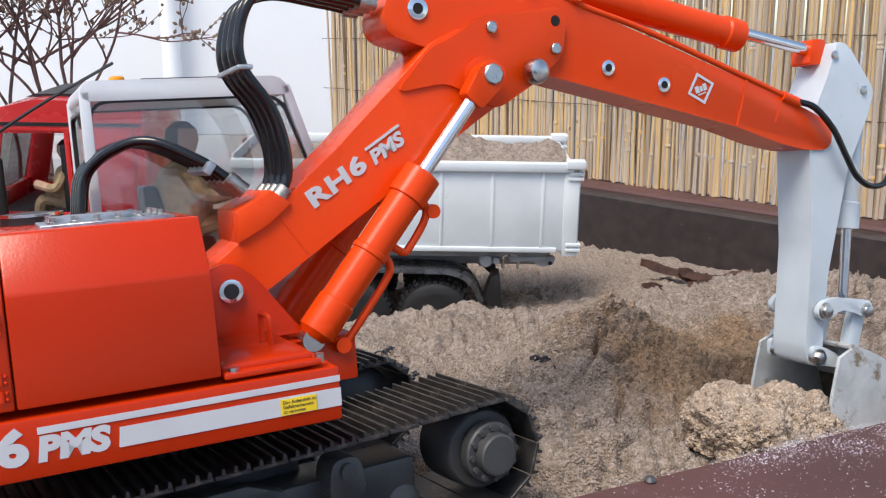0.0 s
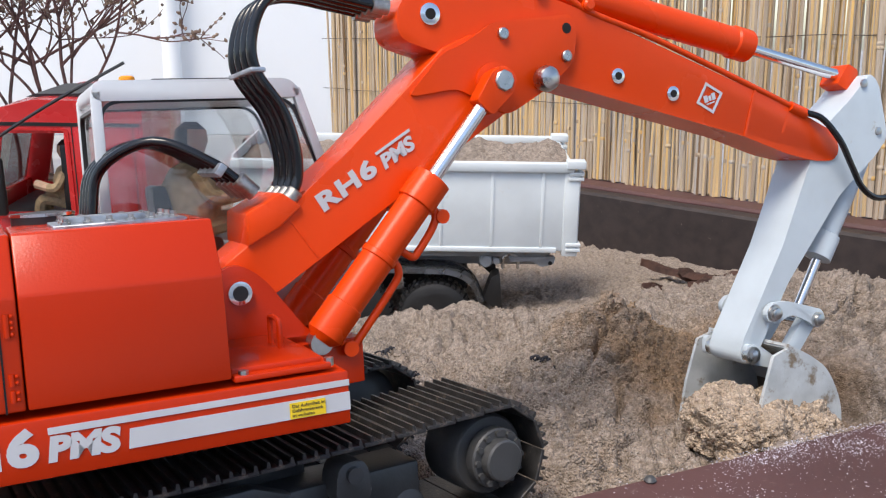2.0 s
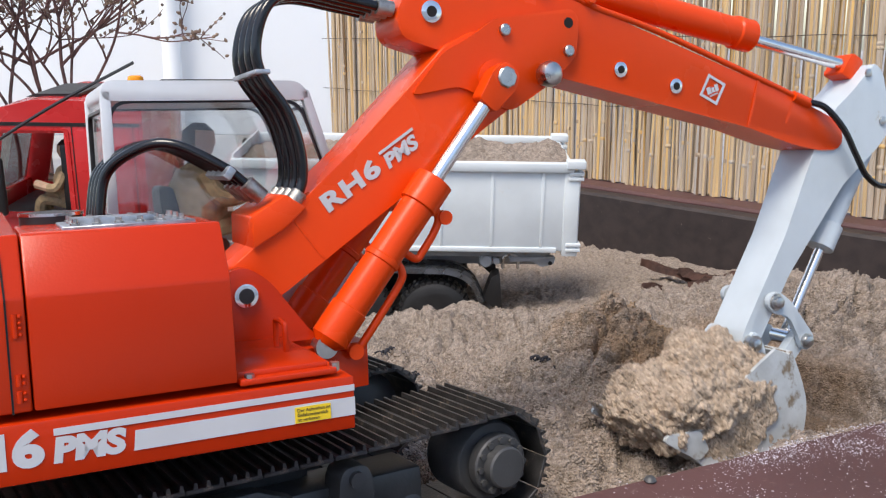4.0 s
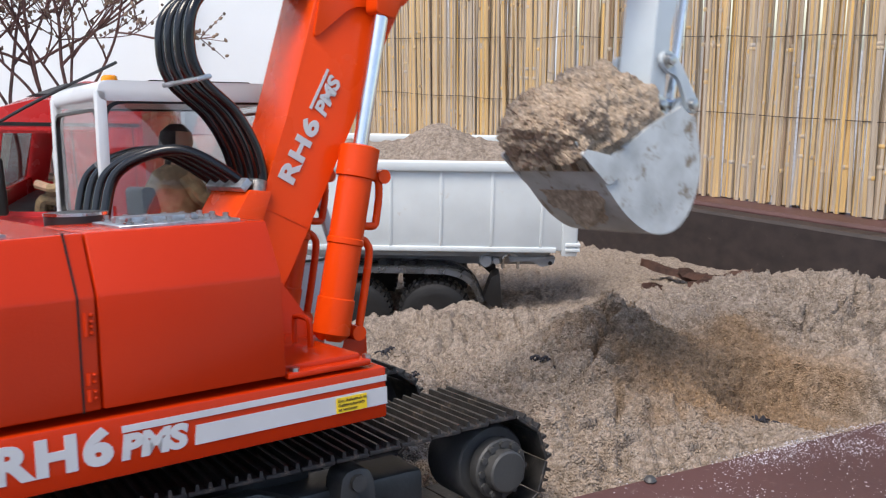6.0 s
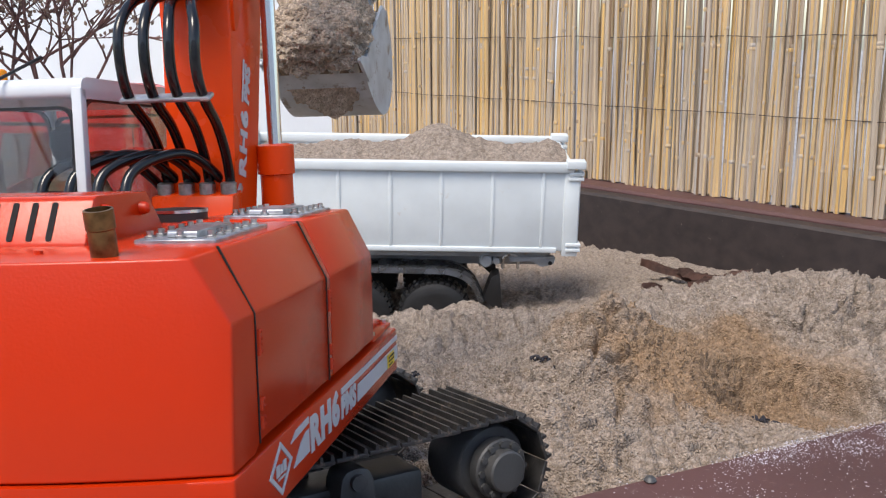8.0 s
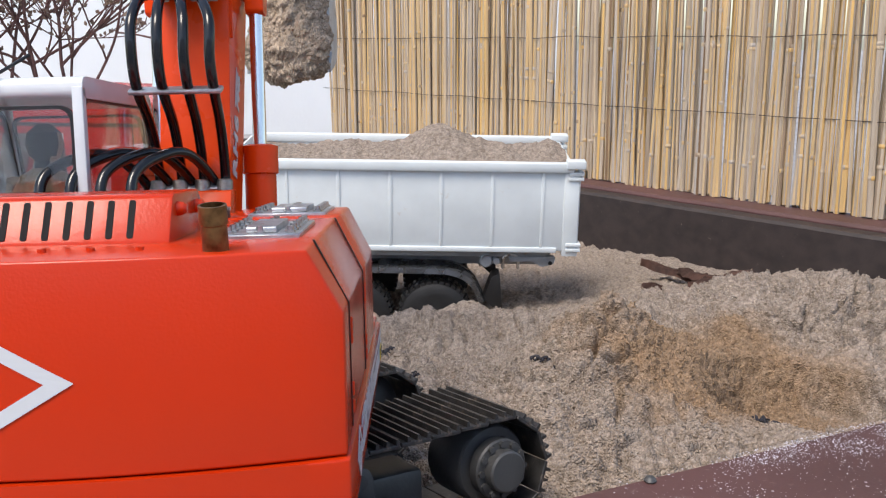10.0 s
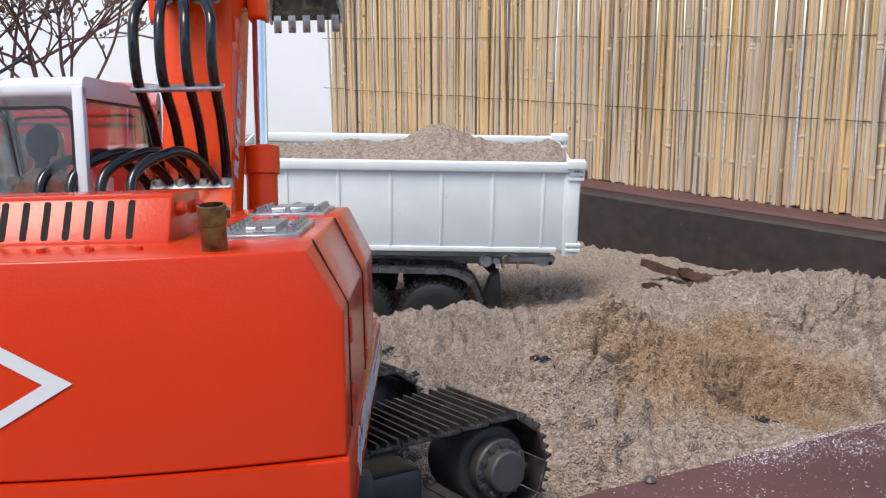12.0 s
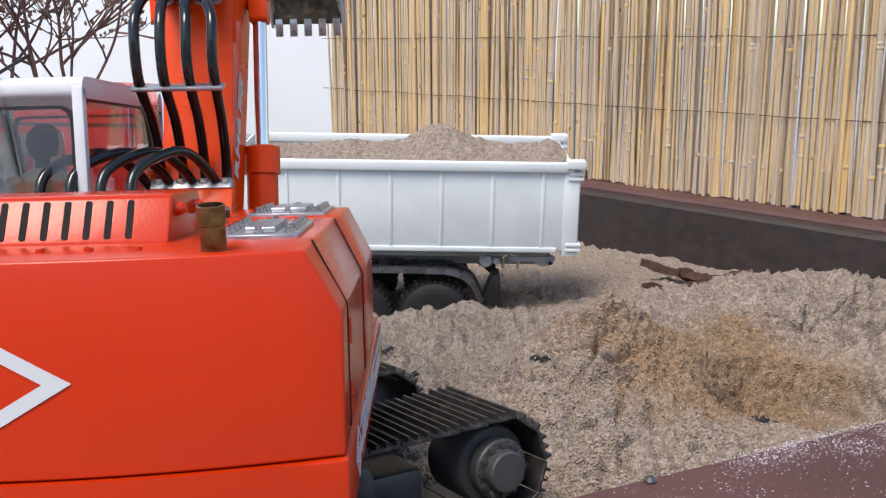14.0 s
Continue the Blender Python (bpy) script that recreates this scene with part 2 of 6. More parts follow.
def prism(bm, pts, y0, y1, w=0.0, seg=2):
    """A polygon of (x, z) drawn out from y0 to y1."""
    a = [bm.verts.new((x, y0, z)) for x, z in pts]
    b = [bm.verts.new((x, y1, z)) for x, z in pts]
    k = len(pts)
    fs = [bm.faces.new(a[::-1]), bm.faces.new(b)] + [bm.faces.new((a[i], a[(i + 1) % k], b[(i + 1) % k], b[i])) for i in range(k)]
    if w:
        bevel(bm, fs, w, seg)
    return fs


def cyl(bm, p0, p1, r0, r1=None, seg=24, caps=True):
    r1 = r0 if r1 is None else r1
    p0, p1 = Vector(p0), Vector(p1)
    d = (p1 - p0).normalized()
    u = d.orthogonal().normalized()
    v = d.cross(u)
    rings = []
    for p, r in ((p0, r0), (p1, r1)):
        rings.append([bm.verts.new(p + r * (math.cos(6.28318531 * i / seg) * u + math.sin(6.28318531 * i / seg) * v)) for i in range(seg)])
    for i in range(seg):
        bm.faces.new((rings[0][i], rings[0][(i + 1) % seg], rings[1][(i + 1) % seg], rings[1][i]))
    if caps:
        bm.faces.new(rings[0][::-1])
        bm.faces.new(rings[1])


def stack(bm, p0, d, prof, seg=24):
    """A turned shape along d from p0: prof lists (distance, radius)."""
    p0, d = Vector(p0), Vector(d).normalized()
    u = d.orthogonal().normalized()
    v = d.cross(u)
    rings = [[bm.verts.new(p0 + d * s + max(r, 1e-5) * (math.cos(6.28318531 * i / seg) * u + math.sin(6.28318531 * i / seg) * v)) for i in range(seg)] for s, r in prof]
    for a, b in zip(rings, rings[1:]):
        for i in range(seg):
            bm.faces.new((a[i], a[(i + 1) % seg], b[(i + 1) % seg], b[i]))
    bm.faces.new(rings[0][::-1])
    bm.faces.new(rings[-1])


def smooth_path(pts, n=10):
    """A Catmull-Rom curve through the points."""
    P = [Vector(p) for p in pts]
    P = [2 * P[0] - P[1]] + P + [2 * P[-1] - P[-2]]
    out = []
    for i in range(1, len(P) - 2):
        a, b, c, d = P[i - 1], P[i], P[i + 1], P[i + 2]
        for k in range(n):
            t = k / n
            out.append(0.5 * ((2 * b) + (c - a) * t + (2 * a - 5 * b + 4 * c - d) * t * t + (3 * b - a - 3 * c + d) * t ** 3))
    out.append(P[-2])
    return out


def tube(bm, pts, r, seg=12, n=10, taper=None, raw=False):
    path = [Vector(p) for p in pts] if raw else smooth_path(pts, n)
    rings, u = [], None
    for i, p in enumerate(path):
        d = (path[min(i + 1, len(path) - 1)] - path[max(i - 1, 0)]).normalized()
        u = d.orthogonal().normalized() if u is None else (u - d * u.dot(d)).normalized()
        v = d.cross(u)
        rr = r if taper is None else r + (taper - r) * i / (len(path) - 1)
        rings.append([bm.verts.new(p + rr * (math.cos(6.28318531 * k / seg) * u + math.sin(6.28318531 * k / seg) * v)) for k in range(seg)])
    for a, b in zip(rings, rings[1:]):
        for k in range(seg):
            bm.faces.new((a[k], a[(k + 1) % seg], b[(k + 1) % seg], b[k]))
    bm.faces.new(rings[0][::-1])
    bm.faces.new(rings[-1])


def rounded(pts, r, n=5):
    """The polygon with its corners rounded by about r."""
    out, k = [], len(pts)
    for i in range(k):
        p, a, b = Vector(pts[i]), Vector(pts[i - 1]), Vector(pts[(i + 1) % k])
        da, db = a - p, b - p
        s = min(r, da.length * 0.45, db.length * 0.45)
        p0, p1 = p + da.normalized() * s, p + db.normalized() * s
        for j in range(n + 1):
            t = j / n
            q = (1 - t) ** 2 * p0 + 2 * t * (1 - t) * p + t * t * p1
            out.append((q.x, q.y))
    return out


def lettering(text, size, mat, parent, m, name="lettering", label="", thick=0.0002, shear=0.0, space=1.0, wide=0.0, fit=None):
    """Raised letters in the built-in font; they lie in the xy plane of m, fattened by wide."""
    cu = bpy.data.curves.new(name, "FONT")
    cu.body, cu.size, cu.extrude, cu.shear, cu.space_character, cu.offset = text, size, thick, shear, space, wide
    cu.resolution_u = 4
    tmp = bpy.data.objects.new("tmp", cu)
    scene.collection.objects.link(tmp)
    me = bpy.data.meshes.new_from_object(tmp.evaluated_get(bpy.context.evaluated_depsgraph_get()))
    bpy.data.objects.remove(tmp)
    if fit:
        lo = [min(v.co[k] for v in me.vertices) for k in (0, 1)]
        hi = [max(v.co[k] for v in me.vertices) for k in (0, 1)]
        for v in me.vertices:
            for k in (0, 1):
                v.co[k] = (v.co[k] - lo[k]) / (hi[k] - lo[k]) * fit[k]
    me.materials.clear()
    me.materials.append(mat)
    ob = new(name, me)
    ob.parent = parent
    ob.matrix_basis = m
    if label:
        ob["label"] = label
    return ob


def side_frame(x, y, z, angle=0.0):
    """A frame on a face that looks towards -y: its x runs along the face, raised by angle degrees."""
    return pose(x, y, z, 90, 0, 0) @ pose(0, 0, 0, 0, 0, angle)


# ---- the ground ----
EX = Matrix(((0.9991, -0.0354, -0.0230, -0.1130), (0.0377, 0.9932, 0.1103, 0.3543), (0.0189, -0.1111, 0.9936, 0.1109), (0, 0, 0, 1)))

# the timber frame: near beam and far beam, as lines with a direction
NB, ND = Vector((0.038, 0.328)), Vector((0.9019, 0.4319))
FB, FD = Vector((0.212, 1.502)), Vector((0.645, -0.764))


def bump_at(x, y, cx, cy, h, sx, sy=None, turn=0.0, power=2.0):
    sy = sy or sx
    c, s = math.cos(radians(turn)), math.sin(radians(turn))
    u, v = ((x - cx) * c + (y - cy) * s) / sx, (-(x - cx) * s + (y - cy) * c) / sy
    return h * math.exp(-((u * u + v * v) ** (power / 2)))


def ease(a, b, v):
    t = min(max((v - a) / (b - a), 0), 1)
    return t * t * (3 - 2 * t)


def pit_reach(x, y):
    """How far a spot lies from the middle of the dug pit (1: its rim), and its place along the pit."""
    px, py = x - 0.228, y - 0.548
    u = (px * ND.x + py * ND.y) / (0.110 if px * ND.x + py * ND.y > 0 else 0.118)
    v = (-px * ND.y + py * ND.x) / 0.096
    return math.sqrt(u * u + v * v) + 0.07 * noise.noise(Vector((x * 22, y * 22, 2.0))), u


def sand_base(x, y):
    z = 0.107 - 0.127 * (y - 0.355) + 0.029 * (x + 0.113)
    low = -0.014 + 0.012 * ease(0.1, 0.4, x)
    z = z + (low - z) * ease(0.80, 1.02, y)
    # raised bank behind the pit, a heap on its side, spoil along the timber
    z += bump_at(x, y, 0.285, 0.735, 0.042, 0.125, 0.085)
    z += bump_at(x, y, 0.247, 0.668, 0.018, 0.034, 0.022)
    z += bump_at(x, y, 0.110, 0.598, 0.062, 0.055, 0.056, 0, 1.4)
    z += bump_at(x, y, 0.060, 0.560, 0.016, 0.055, 0.060)
    z += bump_at(x, y, 0.30, 0.92, 0.044, 0.20, 0.16)
    z += bump_at(x, y, 0.25, 1.14, 0.022, 0.16, 0.10)
    z += bump_at(x, y, 0.0, 0.86, 0.020, 0.1, 0.05)
    z += bump_at(x, y, -0.06, 0.97, 0.030, 0.07, 0.045)
    z += bump_at(x, y, 0.03, 0.98, 0.030, 0.05, 0.04)
    z += bump_at(x, y, 0.205, 0.428, 0.015, 0.13, 0.013, 26)
    z += bump_at(x, y, 0.075, 0.47, 0.012, 0.04, 0.03)
    r, u = pit_reach(x, y)
    if r < 1.6:
        flat = 0.58 - 0.26 * ease(0.1, -0.6, u)
        pit = 0.060 + 0.095 * max(0.0, r - flat) / (1.0 - flat)
        h = min(max(0.5 + 0.5 * (pit - z) / 0.005, 0), 1)
        z = pit + (z - pit) * h - 0.005 * h * (1 - h)
    return z


def crumble(p):
    """How far the crumbly surface stands out at p."""
    cut = 0.3 + 0.7 * ease(0.92, 1.08, pit_reach(p.x, p.y)[0])
    d = 0.0078 * noise.fractal(p * 15, 1.0, 2.0, 4) + 0.0060 * noise.noise(p * 38 + Vector((0, 9, 0)))
    lumpy = 0.9 + 0.9 * max(noise.noise(p * 11 + Vector((7, 2, 0))), -0.5)
    d += lumpy * (0.0120 * (abs(noise.noise(p * 26)) - 0.22) + 0.0070 * (abs(noise.noise(p * 58 + Vector((3, 1, 0)))) - 0.22))
    d += lumpy * 0.0085 * (0.4 - noise.voronoi(p * 80)[0][0])
    near = noise.voronoi(p * 42 + Vector((noise.noise(p * 30), noise.noise(p * 31 + Vector((4, 0, 0))), 0)) * 0.5)[0]
    d -= 0.0085 * max(0.0, 1 - (near[1] - near[0]) / 0.2) * (0.4 + 0.6 * lumpy)
    d *= cut
    d += (0.5 + 0.5 * lumpy) * (0.0055 * (0.4 - noise.voronoi(p * 190 + Vector((5, 0, 0)))[0][0]) + 0.0022 * (0.4 - noise.voronoi(p * 420)[0][0]))
    return d


def sand_height(x, y):
    z = sand_base(x, y)
    return z + crumble(Vector((x, y, z))) * (1 - 0.45 * ease(0.75, 1.0, y))


SAND_X = list(np.arange(-0.75, -0.25, 0.02)) + list(np.arange(-0.25, -0.08, 0.004)) + list(np.arange(-0.08, 0.35, 0.00135)) + list(np.arange(0.35, 0.62, 0.003)) + list(np.arange(0.62, 0.95, 0.015))
SAND_Y = list(np.arange(0.05, 0.34, 0.015)) + list(np.arange(0.34, 0.70, 0.00135)) + list(np.arange(0.70, 0.75, 0.0026)) + list(np.arange(0.75, 1.2, 0.0042)) + list(np.arange(1.2, 2.2, 0.014))


def build_sand():
    """One sheet; crumbs and clods stand out along the slope of the heaps. Returns its points too."""
    xs, ys = SAND_X, SAND_Y
    nx, ny = len(xs), len(ys)
    base = np.array([[sand_base(x, y) for x in xs] for y in ys])
    gy, gx = np.gradient(base, np.array(ys), np.array(xs))
    co = []
    for j in range(ny):
        for i in range(nx):
            p = Vector((float(xs[i]), float(ys[j]), float(base[j, i])))
            up = Vector((-float(gx[j, i]), -float(gy[j, i]), 1)).normalized()
            p += up * crumble(p) * (1 - 0.45 * ease(0.75, 1.0, p.y))
            co.append((p.x, p.y, p.z))
    faces = []
    for j in range(ny - 1):
        for i in range(nx - 1):
            if inside_frame(xs[i], ys[j]):
                k = j * nx + i
                faces.append((k, k + 1, k + nx + 1, k + nx))
    me = bpy.data.meshes.new("sand")
    me.from_pydata(co, [], faces)
    me.shade_smooth()
    me.materials.append(SAND)
    tagged(new("sand", me), "crumbly beige sand with heaps and a dug pit", "sand", kind="structure")
    return co


def inside_frame(x, y):
    n = (x - NB.x) * -ND.y + (y - NB.y) * ND.x
    far = (x - FB.x) * FD.y - (y - FB.y) * FD.x
    return n > -0.02 and far > -0.03


def timber(name, base, direction, out, length0, length1, width, top, depth, mat, label):
    """A straight timber: base and direction give its inner top edge, out points away from the sand."""
    bm = bmesh.new()
    d, o = direction, out
    n = 60
    rows = []
    for i in range(n + 1):
        s = length0 + (length1 - length0) * i / n
        w = 0.0012 * noise.noise(Vector((s * 9, 3.1, 0)))
        p = base + d * s
        e = 0.004
        prof = [(0, top - depth), (0, top - e), (e, top), (width - e, top), (width, top - e), (width, top - depth)]
        rows.append([bm.verts.new((p.x + o.x * (k + w), p.y + o.y * (k + w), z + w * 0.6)) for k, z in prof])
    for a, b in zip(rows, rows[1:]):
        for i in range(6):
            bm.faces.new((a[i], a[(i + 1) % 6], b[(i + 1) % 6], b[i]))
    bm.faces.new(rows[0])
    bm.faces.new(rows[-1][::-1])
    return thing(name, bm, mat, label, "timber", kind="structure")


def build_structure():
    bm = bmesh.new()
    vs = [bm.verts.new(p) for p in ((-60, -60, -0.12), (60, -60, -0.12), (60, 60, -0.12), (-60, 60, -0.12))]
    bm.faces.new(vs)
    thing("ground", bm, GROUNDM, "plain grey unseen paving round the sandbox, pale to bounce light", "ground", kind="structure")
    nout = Vector((ND.y, -ND.x))
    timber("timber_near", NB, ND, nout, -0.30, 1.2, 0.13, 0.137, 0.25, BEAMTOP, "red-brown painted timber edge sprinkled with frost")
    fout = Vector((-FD.y, FD.x))
    timber("timber_far", FB, FD, fout, -1.1, 1.3, 0.035, 0.074, 0.2, BEAMDARK, "dark brown stained timber edge of the sandbox")
    timber("timber_cap", FB + fout * 0.03, FD, fout, -1.1, 1.3, 0.075, 0.08, 0.03, BEAMTOP, "flat red-brown cap board below the reed screen")
    bm = bmesh.new()
    box(bm, -6, 0.6, 4.5, 4.75, -0.12, 3.4, 0.004)
    thing("wall_house", bm, WALLPAINT, "smooth white rendered house wall", "wall", kind="structure")
    # unseen wall added behind the camera; panes and lacquer reflect its white
    bm = bmesh.new()
    box(bm, -7, 7, -3.2, -3.0, -0.12, 1.3, 0.004)
    thing("wall_reflector", bm, WALLPAINT, "plain white unseen wall added behind the camera for reflections", "wall", kind="structure")
    bm = bmesh.new()
    cyl(bm, (-1.245, 4.42, -0.12), (-1.245, 4.42, 3.4), 0.042, seg=32)
    pipe = thing("downpipe", bm, PIPE, "white round downpipe in front of the wall", "pipe")
    for z in (0.9, 2.4):
        bm = bmesh.new()
        cyl(bm, (-1.245, 4.42, z), (-1.245, 4.42, z + 0.03), 0.046, seg=32)
        part("bracket", bm, PIPE, pipe)


# ---- reed screen ----
def build_screen():
    rng = random.Random(5)
    screen = empty("reed_screen", Matrix.Identity(4), "dry yellow and grey reed screen bound with thin wire", "fence", kind="structure")
    fout = Vector((-FD.y, FD.x))
    base = FB + fout * 0.085
    meshes = []
    for k in range(14):
        bm = bmesh.new()
        r = 0.0034
        pts, z, bend = [], 0.0, rng.uniform(-0.006, 0.006)
        prof = []
        nodes = sorted(rng.uniform(0.05, 0.85) for _ in range(4))
        h = 0.95
        steps = 12
        for i in range(steps + 1):
            s = i / steps * h
            pts.append((bend * math.sin(3 * s), 0, s))
        path = [Vector(p) for p in pts]
        seg = 7
        rings = []
        for p in path:
            rings.append([bm.verts.new(p + Vector((r * math.cos(6.28318531 * q / seg), r * math.sin(6.28318531 * q / seg), 0))) for q in range(seg)])
        for a, b in zip(rings, rings[1:]):
            for q in range(seg):
                bm.faces.new((a[q], a[(q + 1) % seg], b[(q + 1) % seg], b[q]))
        for s in nodes:
            stack(bm, (bend * math.sin(3 * s), 0, s - 0.003), (0, 0, 1), [(0, r), (0.002, r * 1.22), (0.004, r * 1.22), (0.006, r)], 7)
        meshes.append(finish("reed", bm, REED, True))
    s = -0.824
    while s < 0.75:
        wdt = rng.uniform(0.55, 1.35)
        p = base + FD * s + fout * rng.uniform(-0.003, 0.004)
        lean = rng.gauss(0, 0.55) if s < -0.25 else rng.gauss(0.5, 0.9)
        z0 = 0.078 + rng.uniform(0, 0.006) if rng.random() < 0.9 else 0.084 + rng.uniform(0, 0.03)
        m = pose(p.x, p.y, z0, rng.gauss(0, 0.3), lean, rng.uniform(0, 360)) @ Matrix.Diagonal((wdt, wdt, 1.0, 1))
        ob = new("reed", meshes[rng.randrange(14)])
        ob.parent = screen
        ob.matrix_basis = m
        s += 0.0066 * wdt * rng.uniform(0.8, 1.12)
    # a second, sparser layer behind closes the gaps
    bm = bmesh.new()
    s = -0.828
    while s < 0.75:
        p = base + FD * s + fout * 0.012
        r = rng.uniform(0.003, 0.0055)
        dx = rng.gauss(0, 0.01)
        cyl(bm, (p.x, p.y, 0.076), (p.x + dx, p.y, 1.02), r, r * 0.8, 6)
        s += r * (2.3 if s < -0.2 else 3.1)
    ob = part("reed_backing", bm, REED, screen)
    ob["kind"] = "stuff"
    for h in (0.125, 0.235, 0.345, 0.46, 0.6, 0.75):
        bm = bmesh.new()
        pts = []
        for k in range(120):
            q = base + FD * (-0.85 + 1.6 * k / 119) - fout * (0.0056 + 0.0012 * math.sin(k * 2.1))
            pts.append((q.x, q.y, 0.08 + h + 0.003 * noise.noise(Vector((k * 0.15, h * 30, 0)))))
        tube(bm, pts, 0.0007, 5, raw=True)
        part("binding_wire", bm, WIRE, screen, "thin dark binding wire")


# ---- bare shrub ----
def build_shrub():
    rng = random.Random(11)
    shrub = empty("bare_shrub", pose(-1.06, 2.55, -0.12), "leafless red-brown shrub with budding twigs", "shrub")
    wood, buds = bmesh.new(), bmesh.new()

    def grow(p, d, length, r, level):
        pts = [p]
        q, e = p.copy(), d.copy()
        steps = 5
        for i in range(steps):
            e = (e + Vector((rng.gauss(0, 0.13), rng.gauss(0, 0.13), rng.gauss(0.04, 0.1)))).normalized()
            q = q + e * length / steps
            pts.append(q.copy())
        tube(wood, pts, r, 7 if level < 2 else 5, 3, taper=r * 0.6)
        if level >= 2:
            for w in pts[1:]:
                if rng.random() < 0.75:
                    b = w + Vector((rng.gauss(0, 0.004), rng.gauss(0, 0.004), rng.gauss(0, 0.004)))
                    stack(buds, b, Vector((rng.gauss(0, 1), rng.gauss(0, 1), 1)), [(0, 0.001), (0.004, 0.0042), (0.008, 0.0038), (0.013, 0.0005)], 5)
        if level < 4:
            for k in range(rng.randint(3, 4) if level else 5):
                w = pts[rng.randint(2, steps)]
                side = Vector((rng.gauss(0, 1), rng.gauss(0, 1), rng.gauss(0.25, 0.5))).normalized()
                grow(w, (e * 0.75 + side * 0.75).normalized(), length * rng.uniform(0.5, 0.75), r * 0.70, level + 1)

    for a, x, y in ((0, 0.0, 0.0), (1, -0.12, 0.05), (2, 0.1, -0.05), (3, -0.3, 0.0), (4, -0.2, 0.1)):
        grow(Vector((x, y, 0)), Vector((rng.gauss(0, 0.12), rng.gauss(0, 0.12), 1)).normalized(), 0.62, 0.0060, 0)
    part("branch_work", wood, TWIG, shrub)
    ob = part("bud_cluster", buds, material("pale_bud", (0.26, 0.17, 0.12), 0.7, 0, 0.3, 40, 0.3), shrub, "pale swollen buds")
    ob["kind"] = "stuff"


# ---- tracked excavator: house frame x forward, y left, z up from the ground ----
UNDERTURN = 30.5
HALFTRACK, TRACKR = 0.1165, 0.0235


def track_loop(n):
    """Poses of n shoes round the track: a flat loop with a sagging upper run."""
    out = []
    straight, arc = 2 * HALFTRACK, math.pi * (TRACKR - 0.002)
    total = 2 * straight + 2 * arc
    r = TRACKR - 0.002
    for i in range(n):
        s = total * i / n
        if s < straight:
            x, z, a = HALFTRACK - s, 2 * r, 180
            u = (x / HALFTRACK)
            z -= 0.003 * (1 - u * u)
        elif s < straight + arc:
            t = (s - straight) / r
            x, z, a = -HALFTRACK - r * math.sin(t), r + r * math.cos(t), 180 + math.degrees(t)
        elif s < 2 * straight + arc:
            x, z, a = -HALFTRACK + (s - straight - arc), 0, 0
        else:
            t = (s - 2 * straight - arc) / r
            x, z, a = HALFTRACK + r * math.sin(t), r - r * math.cos(t), math.degrees(t)
        out.append((x, z + 0.002, a))
    return out


